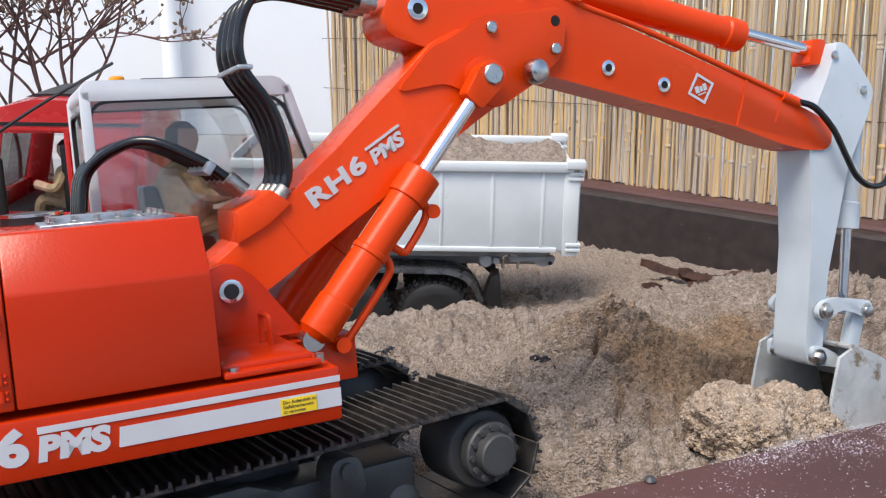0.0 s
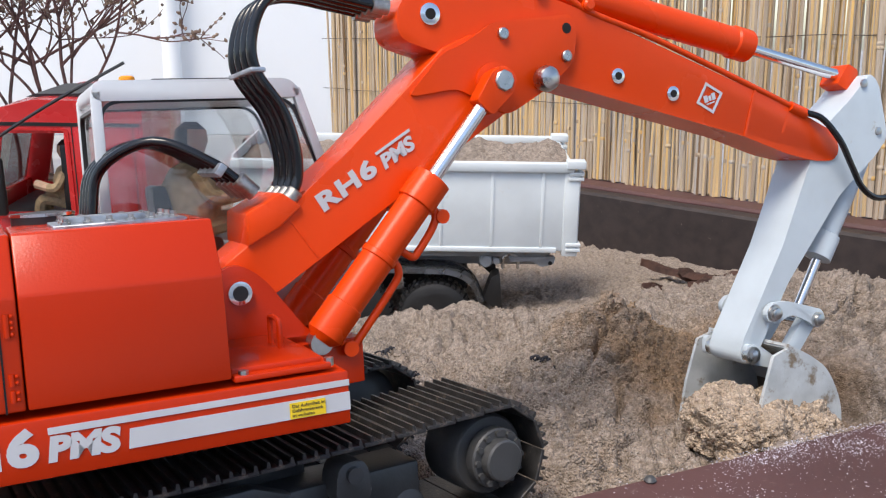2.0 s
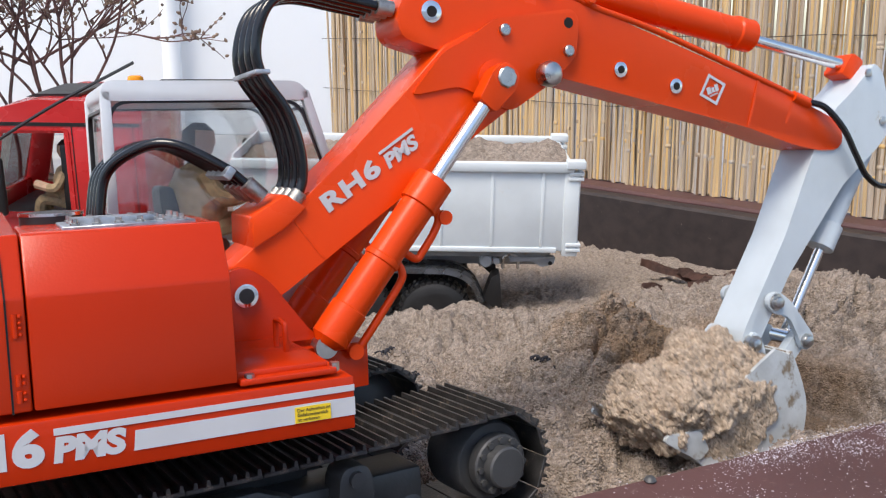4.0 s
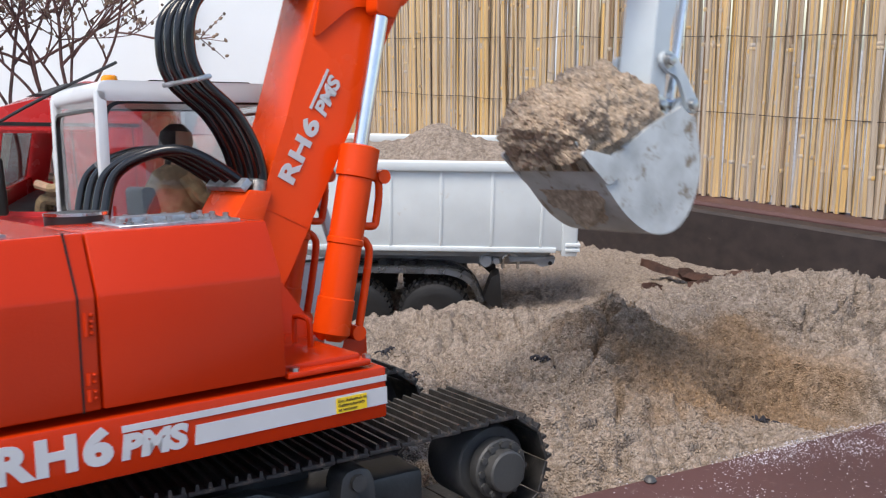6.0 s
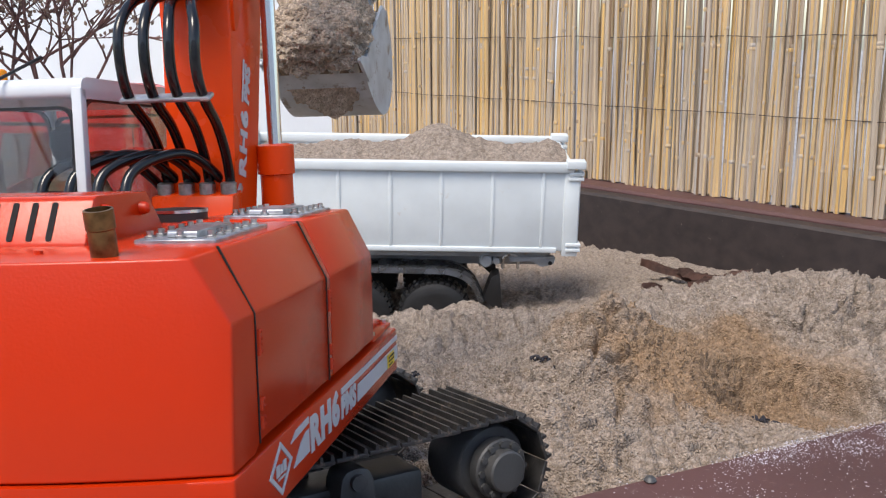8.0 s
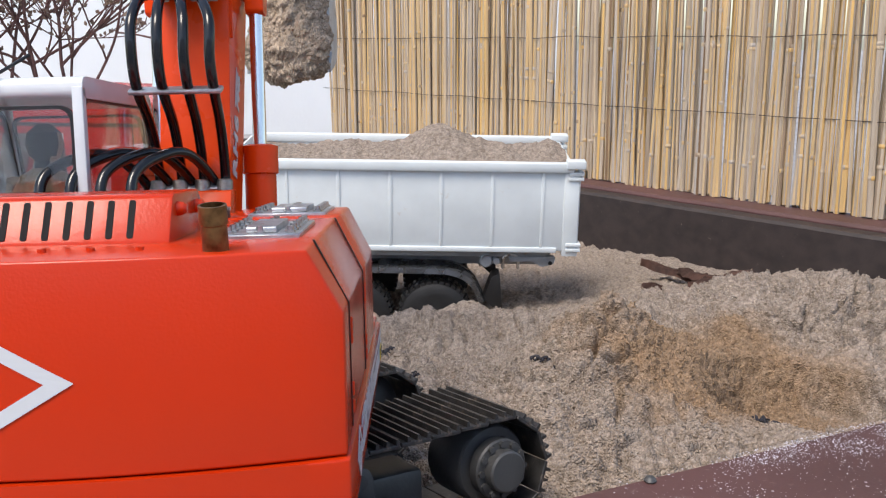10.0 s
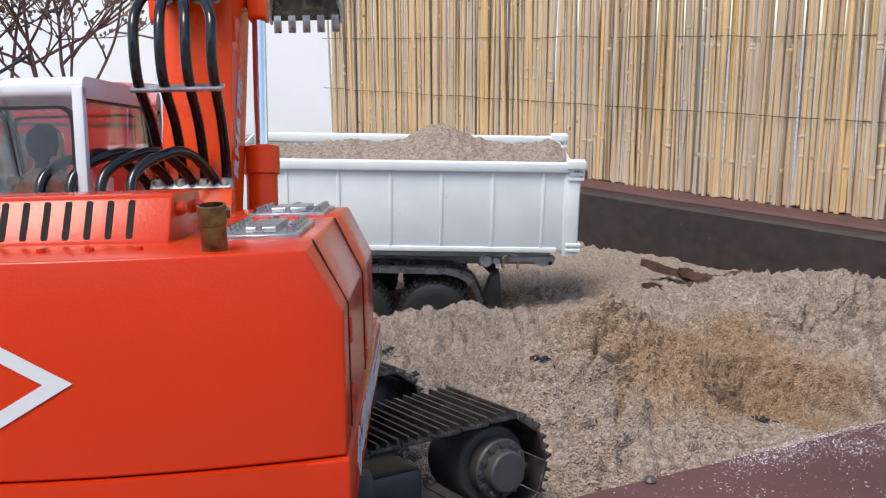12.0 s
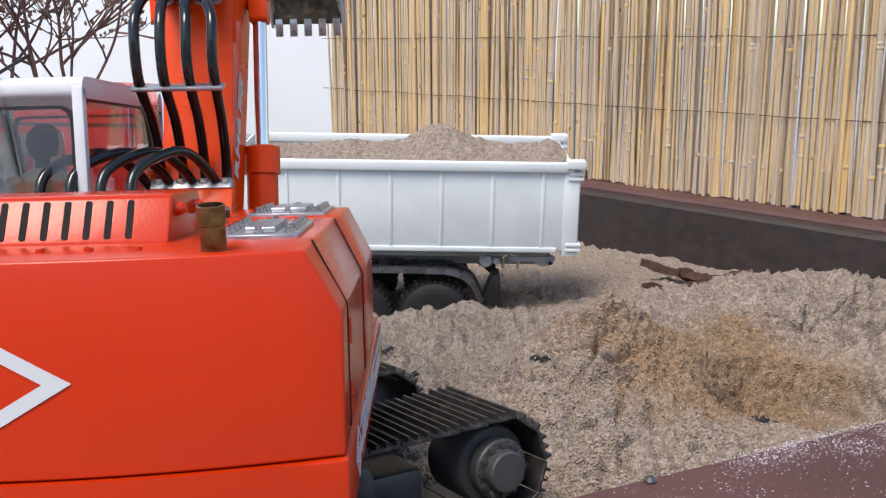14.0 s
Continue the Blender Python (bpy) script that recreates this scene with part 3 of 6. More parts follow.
def build_undercarriage(ex):
    under = pose(0, 0, 0, 0, 0, UNDERTURN)
    w = 0.0255
    # one shoe: plate with three grousers; its outer face looks down (-z) in its own frame
    bm = bmesh.new()
    box(bm, -0.0066, 0.0066, -w, w, -0.0004, 0.0012, 0.0003, 1)
    for gx in (-0.0056, -0.0012, 0.0033):
        prism(bm, [(gx - 0.0007, -0.0004), (gx + 0.0009, -0.0004), (gx + 0.0006, -0.0026), (gx - 0.0003, -0.0026)], -w, w)
    shoe = finish("track_shoe", bm, TRACKIRON)
    for side, y in (("near", -0.0495), ("far", 0.0495)):
        track = new("track")
        track.parent = ex
        track.matrix_basis = under @ pose(0, y, -0.0025)
        track["label"] = "dark iron crawler track with ribbed shoes"
        for x, z, a in track_loop(44):
            ob = new("track_shoe", shoe)
            ob.parent = track
            ob.matrix_basis = pose(x, 0, z, 0, -a, 0)
        s = -1 if y < 0 else 1
        bm = bmesh.new()
        box(bm, -0.092, 0.086, -0.012, 0.012, 0.010, 0.027, 0.002)
        prism(bm, [(-0.085, 0.027), (0.03, 0.027), (0.015, 0.033), (-0.07, 0.033)], s * 0.012 - 0.004, s * 0.012 + 0.004, 0.001)
        part("side_frame", bm, UNDERIRON, track)
        for x in (-0.06, 0.052):
            bm = bmesh.new()
            prism(bm, rounded([(x - 0.008, 0.02), (x + 0.008, 0.02), (x + 0.006, 0.036), (x - 0.006, 0.036)], 0.005), s * 0.008, s * 0.021, 0.0006)
            cyl(bm, (x, s * 0.018, 0.031), (x, s * 0.0232, 0.031), 0.0032)
            part("carrier_roller", bm, UNDERIRON, track)
        for x in np.linspace(-0.082, 0.08, 7):
            bm = bmesh.new()
            stack(bm, (x, -0.014, 0.0085), (0, 1, 0), [(0, 0.004), (0.002, 0.0075), (0.009, 0.0068), (0.019, 0.0068), (0.026, 0.0075), (0.028, 0.004)], 18)
            part("track_roller", bm, UNDERIRON, track)
        for x, hub in ((HALFTRACK, True), (-HALFTRACK, False)):
            bm = bmesh.new()
            zc = TRACKR
            stack(bm, (x, -s * 0.010, zc), (0, s, 0), [(0, 0.0110), (0.004, 0.0172), (0.016, 0.0172), (0.0255, 0.0168), (0.0268, 0.0158)], 40)
            wheel = part("sprocket", bm, UNDERIRON, track, "dark grey drive drum with a bolted hub")
            bm = bmesh.new()
            stack(bm, (x, s * 0.0185, zc), (0, s, 0), [(0, 0.0125), (0.0045, 0.0125), (0.0052, 0.0118), (0.0053, 0.0088), (0.0095, 0.0086), (0.0102, 0.0078)], 40)
            part("hub", bm, UNDERIRON, wheel)
            bm = bmesh.new()
            for k in range(12):
                a = k * math.pi / 6
                c = (x + 0.0106 * math.cos(a), s * 0.0235, zc + 0.0106 * math.sin(a))
                cyl(bm, c, (c[0], c[1] + s * 0.0016, c[2]), 0.0014, seg=6)
            part("hub_bolts", bm, UNDERIRON, wheel)
    bm = bmesh.new()
    box(bm, -0.045, 0.045, -0.045, 0.045, 0.018, 0.036, 0.004)
    cyl(bm, (0, 0, 0.034), (0, 0, 0.058), 0.040, seg=48)
    ob = part("turntable", bm, UNDERIRON, ex)
    ob.matrix_basis = under


def bar(bm, x0, x1, z0, z1, y, t=0.0003, cut=0.0):
    """A flat marking on the side that looks towards -y; cut slants its rear end."""
    prism(bm, [(x0, z0), (x1, z0), (x1, z1), (x0 + cut, z1)], y - t, y)


def build_house(ex):
    YR, YT = -0.0864, -0.0776
    # rear block with the counterweight and the side box, one welded shell with chamfered shoulders
    bm = bmesh.new()
    ys = [YR, YT] + [YT + (-2 * YT) * i / 40 for i in range(1, 40)] + [-YT, -YR]
    cols = []
    for y in ys:
        xr = -0.1385 - 0.0130 * (1 - (y / YR) ** 2)
        side = abs(y) > -YT + 1e-5
        top, back = (0.1107, 0.1107) if side else (0.1290, 0.1272)
        cols.append([bm.verts.new(p) for p in ((xr - 0.0030, y, 0.0742), (xr, y, back), (-0.05, y, top), (-0.05, y, 0.0766), (-0.122, y, 0.0766), (-0.126, y, 0.0742))])
    for a, b in zip(cols, cols[1:]):
        for k in range(6):
            bm.faces.new((a[k], b[k], b[(k + 1) % 6], a[(k + 1) % 6]))
    bm.faces.new(cols[0])
    bm.faces.new(cols[-1][::-1])
    bmesh.ops.recalc_face_normals(bm, faces=bm.faces)
    bmesh.ops.bevel(bm, geom=[e for e in bm.edges if e.calc_face_angle(0) > 0.3], offset=0.0008, segments=3, affect="EDGES", clamp_overlap=True, profile=0.5)
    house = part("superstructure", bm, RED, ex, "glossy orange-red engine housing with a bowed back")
    # side box beside the boom, carrying the doors
    bm = bmesh.new()
    prof = [(YR, 0.0765), (YR, 0.1110), (YT, 0.1291), (-0.034, 0.1291), (-0.034, 0.0765)]
    front = {0: 0.0117, 1: 0.0112, 2: 0.0108, 3: 0.0108, 4: 0.0117}
    a = [bm.verts.new((-0.0495, y, z)) for y, z in prof]
    b = [bm.verts.new((front[i], y, z)) for i, (y, z) in enumerate(prof)]
    fs = [bm.faces.new(a[::-1]), bm.faces.new(b)] + [bm.faces.new((a[i], a[(i + 1) % 5], b[(i + 1) % 5], b[i])) for i in range(5)]
    bevel(bm, fs, 0.0009, 2)
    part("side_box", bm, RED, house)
    # skirt: floor frame of the revolving deck
    bm = bmesh.new()
    pts = [(0.0514, YR - 0.0008), (0.0514, -0.034), (0.078, -0.034), (0.078, 0.034), (0.05, 0.034), (0.05, 0.0885), (-0.136, 0.0885)]
    back = [(-0.1430 - 0.0130 * (1 - (y / 0.088) ** 2), y) for y in np.linspace(0.0872, -0.0872, 17)]
    pts = pts[:-1] + back
    lo = [bm.verts.new((x, y, 0.0552)) for x, y in pts]
    hi = [bm.verts.new((x, y, 0.0738)) for x, y in pts]
    k = len(pts)
    fs = [bm.faces.new(lo[::-1]), bm.faces.new(hi)] + [bm.faces.new((lo[i], lo[(i + 1) % k], hi[(i + 1) % k], hi[i])) for i in range(k)]
    bevel(bm, fs, 0.0008, 2)
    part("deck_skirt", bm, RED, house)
    # step plate in front of the box with a small grab handle
    bm = bmesh.new()
    box(bm, 0.0125, 0.044, -0.082, -0.030, 0.0758, 0.0792, 0.0009)
    box(bm, 0.0125, 0.046, -0.086, -0.028, 0.0750, 0.0772, 0.0006)
    part("step_plate", bm, RED, house)
    bm = bmesh.new()
    tube(bm, [(0.036, -0.048, 0.0785), (0.036, -0.048, 0.0875), (0.036, -0.050, 0.0895), (0.036, -0.058, 0.0895), (0.036, -0.060, 0.0875), (0.036, -0.060, 0.0785)], 0.0011, 8, 5)
    part("grab_handle", bm, RED, house)
    for x, y in ((0.046, -0.083), (0.016, -0.084)):
        bm = bmesh.new()
        cyl(bm, (x, y, 0.0755), (x, y, 0.0785), 0.0017, seg=6)
        part("deck_bolt", bm, STEEL, house)
    # doors: shallow seams and hinges
    y = YR - 0.0003
    for x in (-0.0553, -0.1230):
        bm = bmesh.new()
        box(bm, x - 0.0003, x + 0.0003, y, y + 0.0006, 0.0765, 0.1108)
        top = 0.1294 if x > -0.1 else 0.1282
        prism(bm, [(x - 0.0003, 0), (x + 0.0003, 0), (x - 0.0003, 1), (x - 0.0009, 1)], 0, 1)
        for v in bm.verts:
            if v.co.z < 0.01 or v.co.z > 0.9:
                k = v.co.z
                v.co = Vector((v.co.x, YR - 0.0003 + (YT - YR) * k + 0.0006 * v.co.y, 0.1108 + (top - 0.1108) * k))
        part("door_seam", bm, VOID, house, smooth=False)
        for z in (0.0865, 0.0815, 0.1045, 0.1010):
            bm = bmesh.new()
            cyl(bm, (x + 0.0022, y + 0.0004, z - 0.0018), (x + 0.0022, y + 0.0004, z + 0.0018), 0.0009, seg=10)
            for dz in (-0.001, 0.001):
                stack(bm, (x + 0.0036, y + 0.0004, z + dz), (0, -1, 0), [(0, 0.0007), (0.0006, 0.0006), (0.0009, 0.0003)], 8)
            part("hinge", bm, RED, house)
    # markings on the skirt
    ys = YR - 0.0009
    bm = bmesh.new()
    bar(bm, -0.0449, 0.0513, 0.0687, 0.0708, ys)
    part("stripe", bm, WHITE, house, "thin white stripe", smooth=False)
    bm = bmesh.new()
    bar(bm, -0.0222, 0.0513, 0.0602, 0.0665, ys, cut=0.0007)
    part("broad_stripe", bm, WHITE, house, "broad white stripe", smooth=False)
    bm = bmesh.new()
    prism(bm, [(-0.099, 0.0615), (-0.0835, 0.0615), (-0.0835, 0.0685), (-0.0865, 0.0685), (-0.0915, 0.0668)], ys - 0.0003, ys)
    prism(bm, [(-0.101, 0.0693), (-0.0835, 0.0703), (-0.0835, 0.0723), (-0.096, 0.0718)], ys - 0.0003, ys)
    part("flash", bm, WHITE, house, "white wedge-shaped marking", smooth=False)
    lettering("RH6", 0.0136, WHITE, house, side_frame(-0.0815, ys, 0.0600), label="white type designation", wide=0.0007, space=1.15, fit=(0.0338, 0.0118))
    lettering("PMS", 0.0104, WHITE, house, side_frame(-0.0455, ys, 0.0600), shear=0.12, wide=0.0006, fit=(0.0213, 0.0082))
    diamond(house, -0.1100, ys, 0.0652, 0.0098, 0.0076)
    bm = bmesh.new()
    bar(bm, 0.0297, 0.0423, 0.0604, 0.0658, ys - 0.0004)
    part("sticker", bm, YELLOW, house, "yellow warning sticker with three lines of print", smooth=False)
    for i, line in enumerate(("Der Aufenthalt im", "Gefahrenbereich", "ist verboten")):
        lettering(line, 0.0016, INK, house, side_frame(0.0304, ys - 0.0008, 0.0642 - i * 0.0016), thick=0.00005)
    # top of the side box: milled cover plates with bolts
    for x0, x1, y0, y1 in ((-0.037, 0.004, -0.0725, -0.045), (-0.112, -0.070, -0.0725, -0.049)):
        bm = bmesh.new()
        box(bm, x0, x1, y0, y1, 0.1284, 0.1301, 0.0003, 1)
        plate = part("cover_plate", bm, ALU, house, "milled aluminium cover plate")
        if x1 < -0.05:
            plate.matrix_basis = pose(-0.05, 0, 0.129, 0, -1.1, 0) @ pose(0.05, 0, -0.129)
        for bx in np.linspace(x0 + 0.004, x1 - 0.004, 6):
            for by in np.linspace(y0 + 0.003, y1 - 0.003, 3):
                bm = bmesh.new()
                stack(bm, (bx, by, 0.1299), (0, 0, 1), [(0, 0.0016), (0.0008, 0.0016), (0.0010, 0.0010), (0.0022, 0.0010)], 6)
                part("bolt", bm, STEEL, plate)
        bm = bmesh.new()
        prism(bm, rounded([(x0 + 0.004, 0.1300), (x1 - 0.012, 0.1300), (x1 - 0.012, 0.1320), (x0 + 0.004, 0.1320)], 0.001), y0 + 0.007, y1 - 0.008, 0.0004)
        part("valve_block", bm, ALU, plate)
    # small raised bolts along the rear top edge
    for k in range(9):
        bm = bmesh.new()
        cyl(bm, (-0.1330, 0.066 - k * 0.0125, 0.1270), (-0.1330, 0.066 - k * 0.0125, 0.1284), 0.0012, seg=8)
        part("rivet", bm, RED, house)
    # round filler cap
    bm = bmesh.new()
    stack(bm, (-0.0370, -0.028, 0.1280), (0, 0, 1), [(0, 0.0105), (0.004, 0.0105), (0.0048, 0.0098), (0.0052, 0.004)], 40)
    cap = part("filler_cap", bm, BLACKTRIM, house, "black round cap with a bright ring")
    bm = bmesh.new()
    stack(bm, (-0.0370, -0.028, 0.1317), (0, 0, 1), [(0, 0.0108), (0.0011, 0.0108)], 40)
    part("ring", bm, CHROME, cap)
    # engine cowl with slots
    bm = bmesh.new()
    prism_pts = [(-0.1170, 0.1260), (-0.1168, 0.1280), (-0.1106, 0.1402), (-0.1085, 0.1410), (-0.0790, 0.1410), (-0.0690, 0.1300), (-0.0690, 0.1280)]
    prism(bm, prism_pts, -0.0375, 0.080, 0.0008)
    cowl = part("cowl", bm, RED, house, "orange-red engine cowl with upright vent slots")
    for k in range(16):
        yy = -0.0265 + k * 0.0058
        bm = bmesh.new()
        prof = rounded([(-0.0009, 0.0), (0.0009, 0.0), (0.0009, 0.0128), (-0.0009, 0.0128)], 0.0008, 4)
        va = [bm.verts.new((-0.11650 + pz * 0.4065, yy + px, 0.1292 + pz * 0.800)) for px, pz in prof]
        vb = [bm.verts.new((-0.1140 + pz * 0.4065, yy + px, 0.1280 + pz * 0.800)) for px, pz in prof]
        bm.faces.new(va)
        for i in range(len(va)):
            bm.faces.new((va[i], va[(i + 1) % len(va)], vb[(i + 1) % len(va)], vb[i]))
        part("vent_slot", bm, VOID, cowl, "dark upright vent slot", smooth=False)
    for x, z in ((-0.106, 0.1365), (-0.083, 0.136)):
        bm = bmesh.new()
        stack(bm, (x, -0.0374, z), (0, -1, 0), [(0, 0.0022), (0.002, 0.0018), (0.0028, 0.0008)], 12)
        part("cowl_screw", bm, RED, cowl)
    # exhaust stub
    bm = bmesh.new()
    c = Vector((-0.1378, -0.0546, 0.1262))
    prof = [(0, 0.0033), (0.0080, 0.0033), (0.0083, 0.0036), (0.0130, 0.0036), (0.0131, 0.0030), (0.0070, 0.0028)]
    stack(bm, c, (-0.18, 0, 1), prof, 28)
    pipe = part("exhaust", bm, BRASS, house, "tarnished brass exhaust stub")
    # near-black disc: shade inside the open stub, put into the colour
    bm = bmesh.new()
    stack(bm, c + Vector((-0.0013, 0, 0.0072)), (-0.18, 0, 1), [(0, 0.0028), (0.0003, 0.0028)], 28)
    part("bore", bm, BORESHADE, pipe)
    # boom bracket plates
    for y0 in (-0.0300, 0.0095):
        bm = bmesh.new()
        prism(bm, rounded([(0.0140, 0.0765), (0.0165, 0.101), (0.0285, 0.109), (0.0395, 0.102), (0.056, 0.079), (0.0640, 0.0765)], 0.006, 4), y0, y0 + 0.0035, 0.0006)
        part("boom_bracket", bm, RED, house)
    bm = bmesh.new()
    stack(bm, (0.0298, -0.0298, 0.0967), (0, -1, 0), [(0, 0.0046), (0.0008, 0.0048), (0.0026, 0.0046), (0.0028, 0.0034)], 32)
    pin = part("pivot_pin", bm, CHROME, house, "bright pivot pin with a socket screw")
    bm = bmesh.new()
    stack(bm, (0.0298, -0.0324, 0.0967), (0, -1, 0), [(0, 0.0031), (0.0008, 0.0029)], 24)
    part("socket_screw", bm, BLACKTRIM, pin)
    for yy in (-0.0345, 0.012):
        bm = bmesh.new()
        cyl(bm, (0.0605, yy, 0.0742), (0.0605, yy + 0.006, 0.0742), 0.0042, seg=24)
        part("cylinder_foot", bm, STEEL, house)
    # antenna
    bm = bmesh.new()
    tube(bm, [(-0.095, 0.080, 0.128), (-0.065, 0.072, 0.150), (-0.03, 0.059, 0.173), (0.0058, 0.0458, 0.1923)], 0.0007, 8, 8)
    part("antenna", bm, BLACKTRIM, house, "thin bent black aerial")
    # rear diamond marking
    bm = bmesh.new()
    yb, zb = 0.0122, 0.0976

    def back_x(yy):
        return -0.1385 - 0.0130 * (1 - (yy / 0.0864) ** 2) - 0.0018 - 0.0003

    outer, inner = [(-0.0345, 0), (0, 0.020), (0.0345, 0), (0, -0.020)], [(-0.0275, 0), (0, 0.016), (0.0275, 0), (0, -0.016)]
    for i in range(4):
        for s in range(8):
            quad = []
            for src, t in ((outer, s / 8), (outer, (s + 1) / 8), (inner, (s + 1) / 8), (inner, s / 8)):
                a, b = src[i], src[(i + 1) % 4]
                yy = yb + a[0] + (b[0] - a[0]) * t
                dz = a[1] + (b[1] - a[1]) * t
                quad.append(bm.verts.new((back_x(yy) + dz * 0.0566, yy, zb + dz)))
            bm.faces.new(quad)
    for k, (ya, yz, h0, h1) in enumerate(((0.012, 0.005, -0.005, 0.006), (0.002, -0.0035, -0.005, 0.003), (-0.0065, -0.0095, -0.005, 0.006), (-0.0110, -0.0135, -0.005, 0.006), (0.008, -0.011, -0.0095, -0.0080))):
        quad = [bm.verts.new((back_x(yy) + h * 0.0566, yy, zb + h)) for yy, h in ((yb + ya, h0), (yb + yz, h0), (yb + yz, h1), (yb + ya, h1))]
        bm.faces.new(quad)
    part("rear_marking", bm, WHITE, house, "white diamond marking with plain bars", smooth=False)
    return house


def diamond(parent, x, y, z, a, b, tilt=0.0, back=None):
    """A white diamond with plain bars inside."""
    bm = bmesh.new()
    outer, inner = [(-a, 0), (0, b), (a, 0), (0, -b)], [(-a * 0.78, 0), (0, b * 0.78), (a * 0.78, 0), (0, -b * 0.78)]
    t = 0.0003
    for i in range(4):
        q = [outer[i], outer[(i + 1) % 4], inner[(i + 1) % 4], inner[i]]
        prism(bm, q, -t, 0)
    for x0, x1, z0, z1 in ((-0.42, -0.14, -0.2, 0.22), (-0.08, 0.1, -0.18, 0.14), (0.16, 0.42, -0.2, 0.22), (-0.3, 0.3, -0.36, -0.29)):
        prism(bm, [(x0 * a, z0 * b), (x1 * a, z0 * b), (x1 * a, z1 * b), (x0 * a, z1 * b)], -t, 0)
    ob = part("diamond_marking", bm, WHITE, parent, "white diamond marking with plain bars", smooth=False)
    ob.matrix_basis = pose(x, y, z, 0, -tilt, 0)
    return ob


def build_cab(ex, house):
    x0, x1, y0, y1, z0, z1 = -0.0125, 0.1000, 0.0195, 0.0890, 0.0765, 0.1825
    lean = -0.0245
    w = 0.0042
    bm = bmesh.new()
    # floor tub, roof, four posts and sills
    box(bm, x0, x1, y0, y1, z0, 0.100, 0.0012)
    posts = []
    for px, dx in ((x0, 0), (x1 - w, lean)):
        for py in (y0, y1 - w):
            posts.append((px, dx, py))
    cab = part("cab", bm, CABGREY, ex, "light grey driver's cab with clear panes")
    bm = bmesh.new()
    prism(bm, rounded([(x0, 0.1742), (x1 + lean + 0.0015, 0.1742), (x1 + lean - 0.004, z1), (x0 + 0.001, z1)], 0.006, 5), y0, y1, 0.0020, 3)
    part("roof", bm, CABGREY, cab)
    bm = bmesh.new()
    prism(bm, [(x0, 0.100), (x0 + w, 0.100), (x0 + w, 0.126), (x0, 0.126)], y0, y1, 0.0006)
    part("rear_panel", bm, CABGREY, cab)
    for px, dx, py in posts:
        bm = bmesh.new()
        prism(bm, [(px, 0.098), (px + w, 0.098), (px + w + dx, 0.1785), (px + dx, 0.1785)], py, py + w, 0.0006)
        part("post", bm, CABGREY, cab)
    for (a, b, yy) in ((x0 + w, x1 - w, y0 + 0.0016), (x0 + w, x1 - w, y1 - 0.0024)):
        bm = bmesh.new()
        prism(bm, rounded([(a - 0.001, 0.100), (b + 0.001, 0.100), (b + lean, 0.1750), (a - 0.001, 0.1750)], 0.008, 5), yy, yy + 0.0008)
        pane = part("side_pane", bm, CABGLASS, cab, "clear side pane", smooth=False)
        pane.visible_shadow = False
        bm = bmesh.new()
        frame_ring(bm, rounded([(a - 0.001, 0.1005), (b + 0.001, 0.1005), (b + lean, 0.1745), (a - 0.001, 0.1745)], 0.008, 5), 0.0012, yy - 0.0006, yy + 0.0014)
        part("window_seal", bm, BLACKTRIM, cab)
    for xx, sl in ((x0 + 0.0016, 0.0), (x1 - 0.0035, lean / 0.0785)):
        bm = bmesh.new()
        prism(bm, [(xx + sl * 0.024, 0.124), (xx + 0.0008 + sl * 0.024, 0.124), (xx + 0.0008 + sl * 0.075, 0.175), (xx + sl * 0.075, 0.175)], y0 + w, y1 - w)
        pane = part("end_pane", bm, CABGLASS, cab, "clear end pane", smooth=False)
        pane.visible_shadow = False
        bm = bmesh.new()
        ring = rounded([(y0 + w, 0.1255), (y1 - w, 0.1255), (y1 - w, 0.1715), (y0 + w, 0.1715)], 0.006, 5)
        frame_ring(bm, ring, 0.0012, -0.001, 0.001)
        for v in bm.verts:
            v.co = Vector((v.co.y + xx + sl * (v.co.z - 0.1), v.co.x, v.co.z))
        part("window_seal", bm, BLACKTRIM, cab)
    bm = bmesh.new()
    prism(bm, rounded([(0.012, 0.1822), (0.062, 0.1822), (0.060, 0.1840), (0.014, 0.1840)], 0.0008), 0.032, 0.078, 0.0004)
    part("roof_hatch", bm, BLACKTRIM, cab)
    bm = bmesh.new()
    stack(bm, (0.0085, 0.0680, 0.1815), (0, 0, 1), [(0, 0.0040), (0.0018, 0.0040), (0.0020, 0.0036)], 24)
    beacon = part("beacon", bm, CHROME, cab, "amber warning beacon on a metal foot")
    bm = bmesh.new()
    stack(bm, (0.0085, 0.0680, 0.1833), (0, 0, 1), [(0, 0.0038), (0.0025, 0.0036), (0.0029, 0.0037), (0.0046, 0.0034), (0.0052, 0.0026)], 24)
    part("lens", bm, AMBER, beacon, "ribbed amber lens")
    bm = bmesh.new()
    prism(bm, rounded([(0.014, 0.0995), (0.042, 0.0995), (0.042, 0.113), (0.023, 0.115), (0.018, 0.138), (0.012, 0.138)], 0.003, 4), 0.044, 0.066, 0.001)
    part("seat", bm, BLACKTRIM, cab, "black driver's seat")
    bm = bmesh.new()
    cyl(bm, (0.056, 0.050, 0.1), (0.050, 0.050, 0.124), 0.0012, seg=10)
    cyl(bm, (0.056, 0.064, 0.1), (0.050, 0.064, 0.124), 0.0012, seg=10)
    part("control_levers", bm, BLACKTRIM, cab)
    return cab


